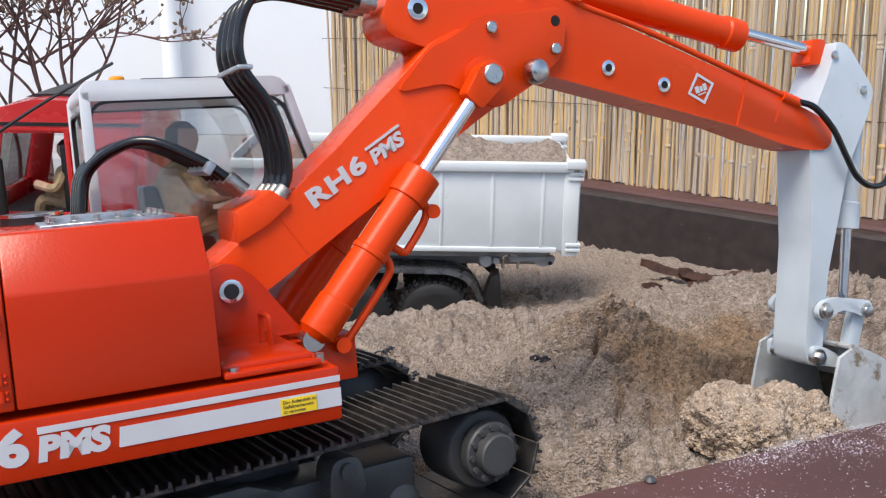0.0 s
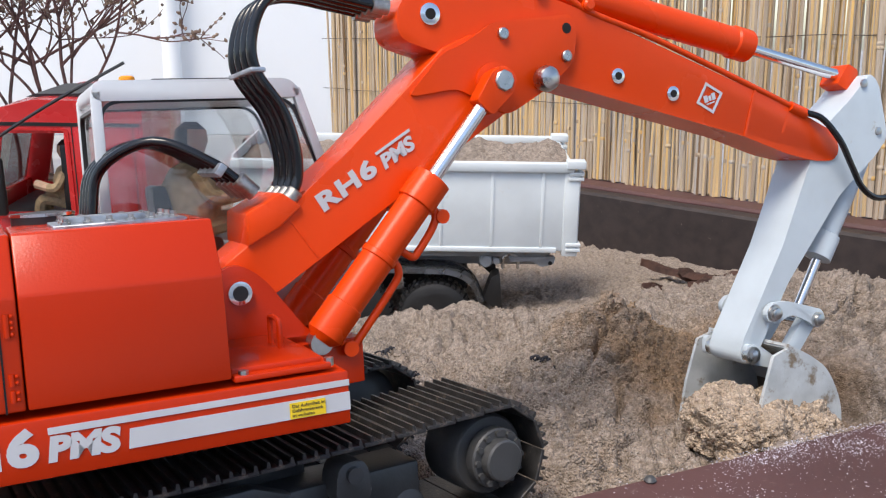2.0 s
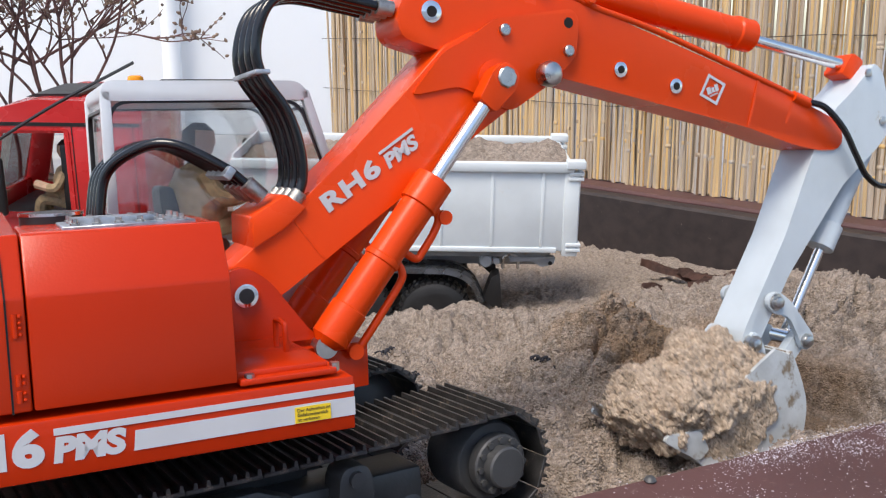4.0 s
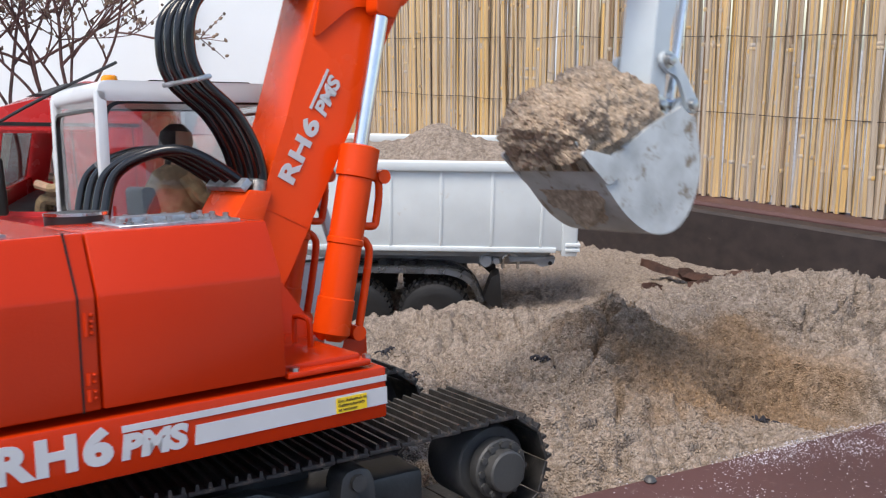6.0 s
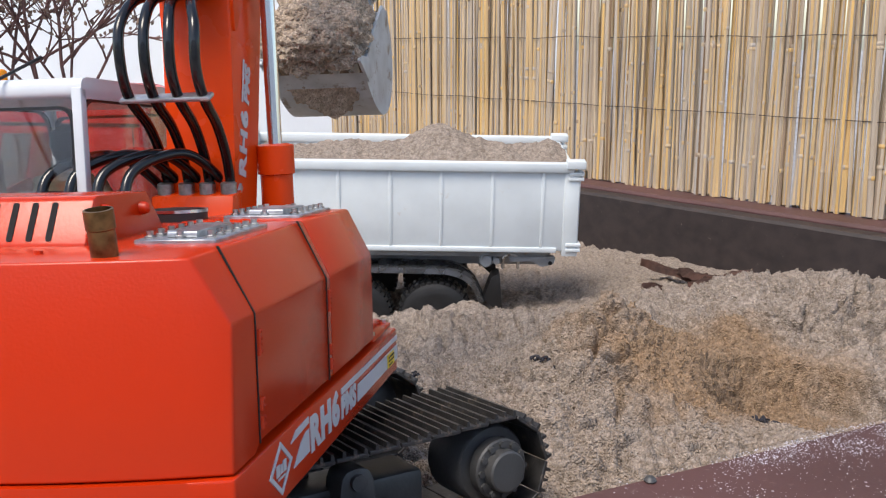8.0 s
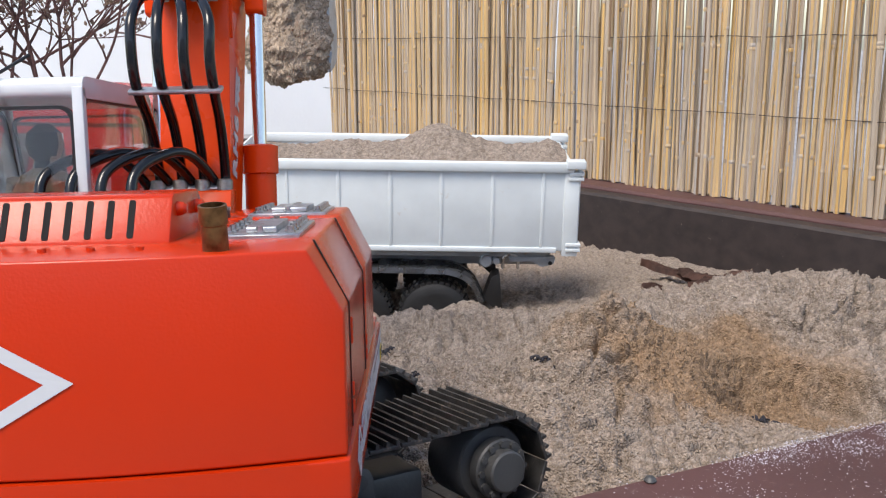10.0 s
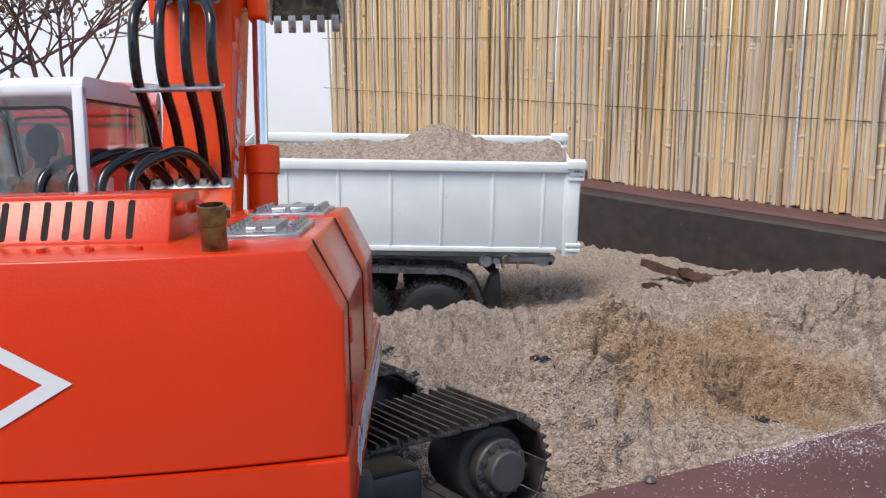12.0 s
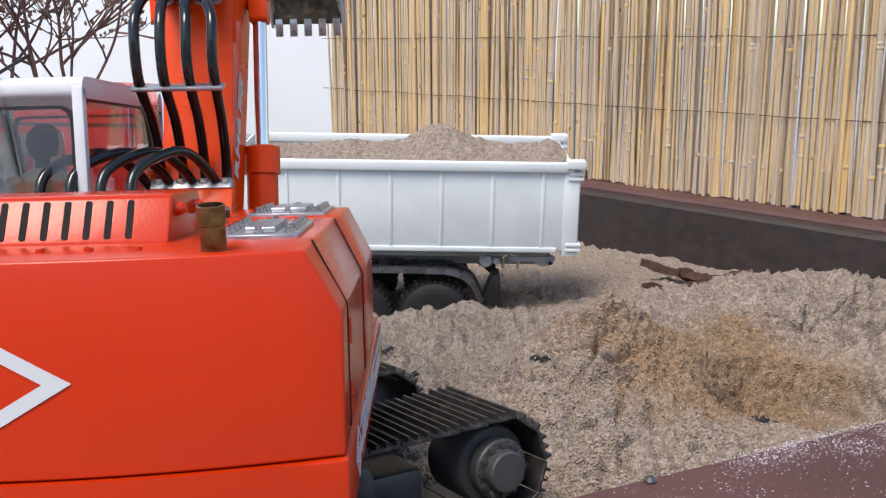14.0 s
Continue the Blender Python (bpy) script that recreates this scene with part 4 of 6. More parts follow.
def frame_ring(bm, pts, width, y0, y1):
    """A closed frame of the given width inside the outline pts, in the xz plane."""
    cx = sum(p[0] for p in pts) / len(pts)
    cz = sum(p[1] for p in pts) / len(pts)
    hx = max(p[0] for p in pts) - cx
    hz = max(p[1] for p in pts) - cz
    inner = [(cx + (x - cx) * (1 - width / hx), cz + (z - cz) * (1 - width / hz)) for x, z in pts]
    k = len(pts)
    rings = [[bm.verts.new((x, y, z)) for x, z in src] for src, y in ((pts, y0), (pts, y1), (inner, y1), (inner, y0))]
    for a in range(4):
        p, q = rings[a], rings[(a + 1) % 4]
        for i in range(k):
            bm.faces.new((p[i], p[(i + 1) % k], q[(i + 1) % k], q[i]))


def figure(name, m, label, parent=None):
    """A seated toy figure, kept as one plain mesh."""
    bm = bmesh.new()
    stack(bm, (0, 0, 0), (0.05, 0, 1), [(0, 0.011), (0.010, 0.013), (0.022, 0.014), (0.030, 0.010), (0.033, 0.005), (0.036, 0.0045)], 16)
    stack(bm, (0.002, 0, 0.035), (0.05, 0, 1), [(0, 0.003), (0.003, 0.0062), (0.008, 0.0078), (0.013, 0.0070), (0.0165, 0.003)], 16)
    for s in (-1, 1):
        tube(bm, [(0.001, s * 0.013, 0.028), (0.008, s * 0.016, 0.017), (0.024, s * 0.012, 0.019)], 0.0036, 8, 5)
        tube(bm, [(0.004, s * 0.006, 0.003), (0.022, s * 0.007, 0.005), (0.026, s * 0.007, -0.010)], 0.0046, 8, 5)
    me = finish(name, bm, CLOTH, True)
    me.materials.append(SKIN)
    me.materials.append(HAIR)
    for p in me.polygons:
        c = p.center
        if c.z > 0.0345:
            p.material_index = 2 if c.z > 0.0465 or c.x < -0.001 else 1
        elif c.x > 0.014 and c.z > 0.012:
            p.material_index = 1
    ob = new(name, me)
    ob.matrix_basis = m
    if parent:
        ob.parent = parent
    ob["label"] = label
    return ob


# boom geometry about its pivot, at the dig pose: x forward, z up
BY0, BY1 = -0.0256, 0.0045
TIP = Vector((0.3149, 0, 0.0448))
PIN = Vector((-0.0066, 0, -0.1192))
PIVOT = Vector((0.0335, 0, 0.098))


def out(x):
    """The upper boom is drawn out a little beyond the hinge."""
    return x + max(0.0, x - 0.14) * 0.09


def build_boom(ex):
    low = [(-0.0068, 0.0100), (0.0124, 0.0239), (0.0466, 0.0519), (0.0900, 0.0930), (0.1040, 0.0990), (0.1395, 0.0770), (0.1038, 0.0555), (0.0674, 0.0315), (0.0150, -0.002), (0.006, -0.0075), (-0.004, -0.0055), (-0.0085, 0.002)]
    bm = bmesh.new()
    prism(bm, low, BY0, BY1, 0.0008)
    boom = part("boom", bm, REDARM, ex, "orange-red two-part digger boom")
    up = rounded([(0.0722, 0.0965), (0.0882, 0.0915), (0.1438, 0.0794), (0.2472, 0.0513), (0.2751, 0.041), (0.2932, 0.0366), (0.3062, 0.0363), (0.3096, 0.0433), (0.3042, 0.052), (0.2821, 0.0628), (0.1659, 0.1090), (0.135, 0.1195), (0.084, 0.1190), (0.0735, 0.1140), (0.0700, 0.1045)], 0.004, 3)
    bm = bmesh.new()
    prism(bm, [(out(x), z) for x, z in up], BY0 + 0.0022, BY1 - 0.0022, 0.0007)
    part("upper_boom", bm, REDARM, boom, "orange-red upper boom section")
    for y0 in (BY0 - 0.0012, BY1 - 0.0012):
        bm = bmesh.new()
        pts = rounded([(0.0725, 0.0725), (0.0890, 0.0905), (0.0990, 0.0945), (0.1140, 0.1040), (0.1530, 0.1085), (0.1572, 0.1045), (0.1550, 0.0870), (0.1400, 0.0752), (0.120, 0.0640), (0.0960, 0.0760)], 0.0045, 4)
        prism(bm, pts, y0, y0 + 0.0024, 0.0004)
        part("knuckle_plate", bm, REDARM, boom, "flat orange-red cheek plate with bolts")
    y = BY0 - 0.0012
    for (x, z, r, h, mat, nm) in ((0.1185, 0.0992, 0.0026, 0.002, STEEL, "cheek_bolt"), (0.1506, 0.0898, 0.0026, 0.002, STEEL, "cheek_bolt"), (0.1515, 0.1022, 0.0024, 0.0003, VOID, "bolt_hole")):
        bm = bmesh.new()
        stack(bm, (x, y, z), (0, -1, 0), [(0, r), (h * 0.8, r), (h, r * 0.8)], 10)
        part(nm, bm, mat, boom)
    # lifting-eye bushes
    for x, z, r, yy in ((0.0857, 0.1072, 0.0046, BY0 + 0.0022), (0.1809, 0.0812, 0.0036, BY0 + 0.0022), (0.2128, 0.0727, 0.0036, BY0 + 0.0022)):
        bm = bmesh.new()
        stack(bm, (x, yy, z), (0, -1, 0), [(0, r), (0.0010, r), (0.0012, r * 0.9)], 28)
        b = part("bush", bm, CHROME, boom, "bright steel bush")
        bm = bmesh.new()
        stack(bm, (x, yy - 0.0011, z), (0, -1, 0), [(0, r * 0.52), (0.0004, r * 0.5)], 20)
        part("bore", bm, VOID, b)
    # round-headed hinge pin between the boom halves
    bm = bmesh.new()
    stack(bm, (0.1363, BY0 - 0.001, 0.0795), (0.15, -1, 0), [(0, 0.0030), (0.002, 0.0030), (0.0022, 0.0050), (0.0060, 0.0058), (0.0085, 0.0050), (0.0098, 0.0030), (0.0102, 0.001)], 28)
    part("hinge_pin", bm, STEEL, boom, "polished round-headed hinge pin")
    # rod eye boss
    for yy, s in ((BY0 - 0.0012, -1), (BY1 + 0.0012, 1)):
        bm = bmesh.new()
        stack(bm, (0.1130, yy, 0.0785), (0, s, 0), [(0, 0.0085), (0.0010, 0.0085), (0.0012, 0.0075)], 32)
        part("boss", bm, REDARM, boom)
        bm = bmesh.new()
        stack(bm, (0.1132, yy + s * 0.0012, 0.0784), (0, s, 0), [(0, 0.0030), (0.0060, 0.0030), (0.0061, 0.0046), (0.0093, 0.0046), (0.0099, 0.0040)], 8)
        part("rod_bolt", bm, STEEL, boom)
    # seam rings, oil line along the top, with its clip
    bm = bmesh.new()
    prism(bm, [(0.2572, 0.0512), (0.2588, 0.0508), (0.2662, 0.0740), (0.2646, 0.0747)], BY0 + 0.0018, BY1 - 0.0018)
    part("weld_seam", bm, REDARM, boom)
    bm = bmesh.new()
    prism(bm, [(0.0300, 0.0095), (0.0310, 0.0100), (0.0180, 0.0290), (0.0172, 0.0284)], BY0 - 0.0003, BY1 + 0.0003)
    part("weld_seam", bm, REDARM, boom)
    bm = bmesh.new()
    tube(bm, [(0.150, -0.023, 0.1200), (0.166, -0.023, 0.1105), (0.204, -0.023, 0.0985), (0.270, -0.023, 0.0735), (0.294, -0.023, 0.0640)], 0.0015, 10, 6)
    part("oil_line", bm, REDARM, boom, "thin orange-red steel oil line")
    bm = bmesh.new()
    cyl(bm, (0.289, -0.023, 0.0655), (0.300, -0.023, 0.0615), 0.0028, seg=12)
    prism(bm, [(0.283, 0.052), (0.2845, 0.052), (0.2905, 0.0635), (0.288, 0.0645)], -0.0235, -0.0222)
    part("line_end", bm, REDARM, boom)
    bm = bmesh.new()
    tube(bm, [(0.299, -0.024, 0.0622), (0.308, -0.027, 0.0585), (0.3185, -0.029, 0.0470), (0.327, -0.029, 0.0335), (0.336, -0.028, 0.0215), (0.348, -0.027, 0.0150), (0.362, -0.025, 0.0165), (0.371, -0.023, 0.028)], 0.0017, 12, 8)
    part("arm_hose", bm, RUBBER, boom, "black rubber hose looping to the arm")
    # markings
    yb = BY0 - 0.0003
    lettering("RH6", 0.012, WHITE, boom, side_frame(0.0342, yb, 0.0272, 31.0), label="white type designation", wide=0.0005, space=1.12, fit=(0.0285, 0.0080))
    lettering("PMS", 0.009, WHITE, boom, side_frame(0.0615, yb, 0.0430, 31.0), shear=0.15, wide=0.0004, fit=(0.0172, 0.0063))
    bm = bmesh.new()
    prism(bm, [(0.0570, 0.0501), (0.0576, 0.0491), (0.0733, 0.0587), (0.0727, 0.0597)], yb - 0.0003, yb)
    part("overline", bm, WHITE, boom, smooth=False)
    diamond(boom, 0.2355, BY0 + 0.0019, 0.0704, 0.0086, 0.0080, 16)
    # hose block on the boom foot with its fittings
    bm = bmesh.new()
    prism(bm, [(0.002, 0.0160), (0.0150, 0.0225), (0.0245, 0.0305), (0.0165, 0.0362), (0.0025, 0.0285)], -0.0275, 0.0085, 0.0006)
    part("hose_block", bm, REDARM, boom, "orange-red hose manifold block")
    for i in range(4):
        bm = bmesh.new()
        stack(bm, (0.0175, -0.0237 + i * 0.0093, 0.0300), (0.68, 0, 0.73), [(0, 0.0030), (0.0016, 0.0030), (0.0017, 0.0034), (0.0085, 0.0034), (0.0090, 0.0026)], 16)
        part("hose_fitting", bm, KNURL, boom, "knurled steel hose fitting")
    # arm cylinder on the upper boom
    a, b = Vector((0.118, -0.0098, 0.131)), Vector((0.268, -0.0098, 0.0985))
    d = (b - a).normalized()
    bm = bmesh.new()
    stack(bm, a, d, [(0, 0.0075), (0.147, 0.0075), (0.148, 0.0084), (0.158, 0.0084), (0.1585, 0.006)], 28)
    part("arm_cylinder", bm, REDARM, boom, "orange-red hydraulic cylinder for the arm")
    for x, z in ((0.140, 0.118), (0.165, 0.113)):
        bm = bmesh.new()
        stack(bm, (x, BY0 + 0.002, z), (0, -1, 0), [(0, 0.003), (0.002, 0.003), (0.003, 0.002)], 12)
        part("clip", bm, REDARM, boom)
    return boom


def build_boom_hoses(ex):
    """Four hoses that rise from the block on the boom foot; about their own foot, which rides on the boom."""
    root = None
    up_d = Vector((-0.05, 0, 1)).normalized()
    for i in range(4):
        y = -0.0237 + i * 0.0093
        yc = -0.0268 + i * 0.0100
        bm = bmesh.new()
        tube(bm, [(0.0035, y, 0.0050), (0.0060, y, 0.0120), (0.0055, y * 0.8 + yc * 0.2, 0.024), (0.0010, y * 0.5 + yc * 0.5, 0.038), (-0.009, yc, 0.053), (-0.0097, yc, 0.066), (-0.0035, yc, 0.0795), (0.0115, yc * 0.8, 0.0855), (0.0325, yc * 0.7, 0.0825), (0.0475, yc * 0.7, 0.0795)], 0.0021, 12, 9)
        if root is None:
            root = part("boom_hose", bm, RUBBER, ex, "black rubber hydraulic hoses in a clamp")
        else:
            part("boom_hose", bm, RUBBER, root)
        bm = bmesh.new()
        stack(bm, (0.0435, yc * 0.7, 0.0802), (1, 0, -0.15), [(0, 0.0032), (0.007, 0.0032)], 14)
        part("hose_fitting", bm, KNURL, root, "knurled steel hose fitting")
    bm = bmesh.new()
    prism(bm, [(-0.0122, 0.0522), (-0.0058, 0.0522), (-0.0058, 0.0542), (-0.0122, 0.0542)], -0.0302, 0.0065, 0.0008)
    part("hose_clamp", bm, ALU, root, "grey four-hole hose clamp")
    return root


def build_stick(ex):
    """Arm, about the boom tip; the same frame as the boom at the dig pose."""
    y0, y1 = -0.0222, 0.0012
    bm = bmesh.new()
    pts = rounded([(0.0155, 0.0485), (0.0235, 0.0465), (0.0425, 0.0218), (0.0375, 0.0085), (0.0215, -0.0198), (0.0048, -0.0765), (-0.0008, -0.1185), (-0.0050, -0.1252), (-0.0115, -0.1228), (-0.0128, -0.1140), (-0.0065, -0.06), (-0.0060, -0.0041), (-0.002, 0.012), (0.008, 0.030)], 0.003, 3)
    prism(bm, pts, y0, y1, 0.0009)
    stick = part("arm", bm, ARMWHITE, ex, "pale grey painted digger arm")
    bm = bmesh.new()
    prism(bm, rounded([(0.003, 0.037), (0.014, 0.037), (0.0155, 0.0500), (0.006, 0.0505)], 0.002), -0.0145, -0.0015, 0.0006)
    part("rod_eye", bm, REDARM, stick, "orange-red rod eye")
    for x, z, r in ((0.0130, 0.0410, 0.0022), (0.0338, 0.0220, 0.0022)):
        bm = bmesh.new()
        stack(bm, (x, y0, z), (0, -1, 0), [(0, r), (0.0012, r), (0.0015, r * 0.7)], 16)
        part("pin_head", bm, STEEL, stick)
    for x, z, r in ((-0.0017, -0.0945, 0.0034), (-0.0066, -0.1192, 0.0034)):
        for yy, s in ((y0 - 0.004, -1), (y1 + 0.004, 1)):
            bm = bmesh.new()
            cyl(bm, (x, -s * 0.001 + (y0 if s < 0 else y1), z), (x, yy, z), 0.0046, seg=24)
            stack(bm, (x, yy, z), (0, s, 0), [(0, 0.0030), (0.002, 0.0030), (0.0026, 0.0018)], 6)
            part("pin", bm, STEEL, stick, "hexagon-headed steel pin")
    # bucket cylinder
    a, b = Vector((0.0390, -0.010, 0.006)), Vector((0.0310, -0.010, -0.0560))
    d = (b - a).normalized()
    bm = bmesh.new()
    stack(bm, a, d, [(0, 0.0062), (0.045, 0.0062), (0.046, 0.0078), (0.060, 0.0078), (0.0605, 0.005)], 28)
    part("bucket_cylinder", bm, ARMWHITE, stick, "pale grey hydraulic cylinder for the bucket")
    return stick


def build_bucket(ex):
    """About the lower arm pin, with the mouth towards the machine and the teeth down."""
    y0, y1 = -0.0375, 0.0215
    prof = [(0.010, 0.010), (0.030, 0.0065), (0.043, 0.0010), (0.056, -0.013), (0.0605, -0.029), (0.054, -0.046), (0.038, -0.059), (0.018, -0.067), (0.004, -0.0715)]
    inner = [(0.010, 0.0075), (0.029, 0.0042), (0.0415, -0.0010), (0.0538, -0.0142), (0.0580, -0.0290), (0.0520, -0.0445), (0.0368, -0.0568), (0.0174, -0.0646), (0.004, -0.0690)]
    # curved shell
    bm = bmesh.new()
    ps = [Vector((x, 0, z)) for x, z in prof]
    pi = [Vector((x, 0, z)) for x, z in inner]
    ps, pi = smooth_path(ps, 4), smooth_path(pi, 4)
    loop = [(p.x, p.z) for p in ps] + [(p.x, p.z) for p in pi[::-1]]
    k = len(loop)
    a = [bm.verts.new((x, y0, z)) for x, z in loop]
    b = [bm.verts.new((x, y1, z)) for x, z in loop]
    n = len(ps)
    for i in range(k):
        bm.faces.new((a[i], a[(i + 1) % k], b[(i + 1) % k], b[i]))
    for i in range(n - 1):
        for v in (a, b):
            bm.faces.new((v[i], v[i + 1], v[k - 2 - i], v[k - 1 - i]))
    bucket = part("bucket", bm, BUCKETPAINT, ex, "worn grey digging bucket with seven teeth")
    for yy in (y0 + 0.0001, y1 - 0.0021):
        bm = bmesh.new()
        side = [(p.x, p.z) for p in pi] + [(0.0035, -0.045), (0.0015, -0.022), (0.002, 0.002)]
        prism(bm, side, yy, yy + 0.002, 0.0002, 1)
        part("side_plate", bm, BUCKETPAINT, bucket, "worn grey side plate")
    for yy in (y0 - 0.0015, y1 - 0.0005):
        bm = bmesh.new()
        prism(bm, rounded([(0.016, -0.0672), (-0.006, -0.078), (-0.007, -0.074), (0.004, -0.058), (0.016, -0.059)], 0.002, 3), yy, yy + 0.002, 0.0003, 1)
        part("side_cutter", bm, BUCKETPAINT, bucket)
    bm = bmesh.new()
    prism(bm, [(0.006, -0.0682), (0.006, -0.0722), (-0.004, -0.0745), (-0.004, -0.0730)], y0, y1, 0.0003, 1)
    part("lip", bm, BUCKETIN, bucket, "scoured steel cutting lip")
    for i in range(5):
        yc = y0 + 0.005 + i * (y1 - y0 - 0.010) / 4
        bm = bmesh.new()
        prism(bm, [(0.005, -0.0705), (0.005, -0.0740), (-0.014, -0.0770), (-0.014, -0.0763), (-0.004, -0.0718)], yc - 0.0032, yc + 0.0032, 0.0005, 1)
        part("tooth", bm, STEEL, bucket, "short steel tooth")
    for yy in (-0.0245, 0.0055):
        bm = bmesh.new()
        prism(bm, rounded([(-0.005, 0.005), (0.004, 0.006), (0.028, -0.001), (0.040, -0.004), (0.010, -0.004), (-0.003, -0.005)], 0.003, 4), yy, yy + 0.003, 0.0005)
        part("lug", bm, ARMWHITE, bucket)
    for x, z in ((0.0272, 0.0005),):
        bm = bmesh.new()
        cyl(bm, (x, -0.0285, z), (x, 0.0125, z), 0.0028, seg=16)
        stack(bm, (x, -0.0285, z), (0, -1, 0), [(0, 0.0042), (0.002, 0.0042), (0.0026, 0.0024)], 6)
        part("link_pin", bm, STEEL, bucket)
    bm = bmesh.new()
    inside = [(p.x - 0.0008, p.z + 0.0010) for p in pi]
    va = [bm.verts.new((x, y0 + 0.0025, z)) for x, z in inside]
    vb = [bm.verts.new((x, y1 - 0.0025, z)) for x, z in inside]
    for i in range(len(va) - 1):
        bm.faces.new((va[i], va[i + 1], vb[i + 1], vb[i]))
    part("lining", bm, BUCKETIN, bucket, "sandy scoured bucket inside")
    return bucket


def rough_lump(bm, centre, radii, amp, seed, sub=5):
    got = bmesh.ops.create_icosphere(bm, subdivisions=sub, radius=1.0)
    c = Vector(centre)
    for v in got["verts"]:
        p = v.co.copy()
        q = Vector((p.x * radii[0], p.y * radii[1], p.z * radii[2]))
        s = 1 + amp * noise.fractal(p * 1.6 + Vector((seed, 0, 0)), 1.0, 2.0, 4)
        g = (q + c) * 1.0
        q = q * s + p * (0.0034 * noise.noise(g * 110 + Vector((seed, 0, 0))) + 0.0042 * (0.45 - noise.voronoi(g * 120)[0][0]) + 0.0026 * (0.45 - noise.voronoi(g * 300)[0][0]))
        v.co = q + c


def build_load():
    """The lump of sand that the bucket scoops, in the bucket's frame."""
    bm = bmesh.new()
    rough_lump(bm, (0.004, -0.008, -0.0400), (0.042, 0.0310, 0.0440), 0.16, 3.0, 7)
    rough_lump(bm, (-0.014, -0.008, -0.0640), (0.022, 0.0315, 0.0260), 0.16, 9.0, 7)
    for v in bm.verts:
        if v.co.x > -0.002:
            v.co.y = min(max(v.co.y, -0.0352), 0.0192)
            v.co.z = max(v.co.z, -0.0665)
    load = thing("sand_load", bm, LOADSAND, "crumbly heap of damp sand carried by the bucket", "sand")
    rng = random.Random(4)
    skin = [v.co.copy() for v in load.data.vertices if v.co.x < 0.02]
    bm = bmesh.new()
    for k in range(420):
        bmesh.ops.create_icosphere(bm, subdivisions=1, radius=rng.uniform(0.0005, 0.0014), matrix=Matrix.Translation(rng.choice(skin)))
    ob = part("crumbs", bm, GRAIN, load, smooth=False)
    ob["kind"] = "stuff"
    return load


def build_rams(ex):
    """Boom rams, arm rod, bucket rod and bucket links: pieces that are moved one by one."""
    made = {}
    for key, s, yy in (("near", -1, -0.0325), ("far", 1, 0.0130)):
        bm = bmesh.new()
        stack(bm, (0, 0, 0), (0, 0, 1), [(0, 0.0050), (0.003, 0.0078), (0.0175, 0.0078), (0.018, 0.0072), (0.040, 0.0072), (0.0405, 0.0078), (0.0425, 0.0078), (0.043, 0.0072), (0.068, 0.0072), (0.0685, 0.0083), (0.0810, 0.0083), (0.0818, 0.006)], 32)
        barrel = part("boom_cylinder", bm, REDARM, ex, "orange-red boom cylinder with pipework")
        bm = bmesh.new()
        for z0, z1 in ((0.004, 0.044), (0.049, 0.072)):
            tube(bm, [(0.0060, 0, z0), (0.0125, 0, z0 + 0.001), (0.0132, 0, z0 + 0.005), (0.0126, 0, z1 - 0.008), (0.0105, 0, z1 - 0.002), (0.006, 0, z1)], 0.0017, 10, 6)
        cyl(bm, (0.0118, -0.0035, 0.0045), (0.0118, 0.0035, 0.0045), 0.0032, seg=18)
        cyl(bm, (0.0125, -0.0028, 0.071), (0.0125, 0.0028, 0.071), 0.0030, seg=18)
        part("pressure_pipe", bm, REDARM, barrel)
        bm = bmesh.new()
        cyl(bm, (0, -0.0035, -0.0005), (0, 0.0035, -0.0005), 0.0046, seg=24)
        part("foot_eye", bm, STEEL, barrel)
        bm = bmesh.new()
        cyl(bm, (0, 0, 0.006), (0, 0, 0.100), 0.0032, seg=24)
        rod = part("boom_rod", bm, CHROME, ex, "polished steel piston rod")
        bm = bmesh.new()
        prism(bm, rounded([(-0.0066, 0.001), (-0.004, -0.0055), (0.004, -0.0055), (0.0066, 0.001), (0.0052, 0.0150), (-0.0052, 0.0150)], 0.0022, 3), -0.0042, 0.0042, 0.0006)
        part("rod_eye", bm, REDARM, rod, "orange-red fork eye")
        made[key] = (barrel, rod, yy)
    bm = bmesh.new()
    cyl(bm, (0, 0, 0), (0, 0, 0.105), 0.0032, seg=20)
    made["arm_rod"] = part("arm_rod", bm, CHROME, ex, "polished steel piston rod")
    bm = bmesh.new()
    cyl(bm, (0, 0, 0), (0, 0, 0.075), 0.0027, seg=20)
    cyl(bm, (0, -0.006, 0), (0, 0.006, 0), 0.0042, seg=20)
    made["bucket_rod"] = part("bucket_rod", bm, CHROME, ex, "polished steel piston rod")
    made["rockers"], made["links"] = [], []
    for yy in (-0.0260, 0.0070):
        bm = bmesh.new()
        pts = rounded([(-0.006, -0.001), (-0.003, 0.005), (0.008, 0.0072), (0.024, 0.0062), (0.034, 0.0055), (0.0368, 0), (0.033, -0.0052), (0.025, -0.002), (0.012, 0.0008), (0.004, -0.005), (-0.003, -0.005)], 0.003, 3)
        prism(bm, pts, yy, yy + 0.003, 0.0005)
        rocker = part("rocker", bm, ARMWHITE, ex, "pale grey curved bucket link")
        s = -1 if yy < -0.02 else 1
        c = yy if s < 0 else yy + 0.003
        for x in (0, 0.0308):
            bm = bmesh.new()
            stack(bm, (x, c, 0), (0, s, 0), [(0, 0.0040), (0.0012, 0.0040), (0.0013, 0.0028), (0.0030, 0.0028), (0.0034, 0.0018)], 12)
            part("link_bolt", bm, STEEL, rocker)
        made["rockers"].append(rocker)
    bm = bmesh.new()
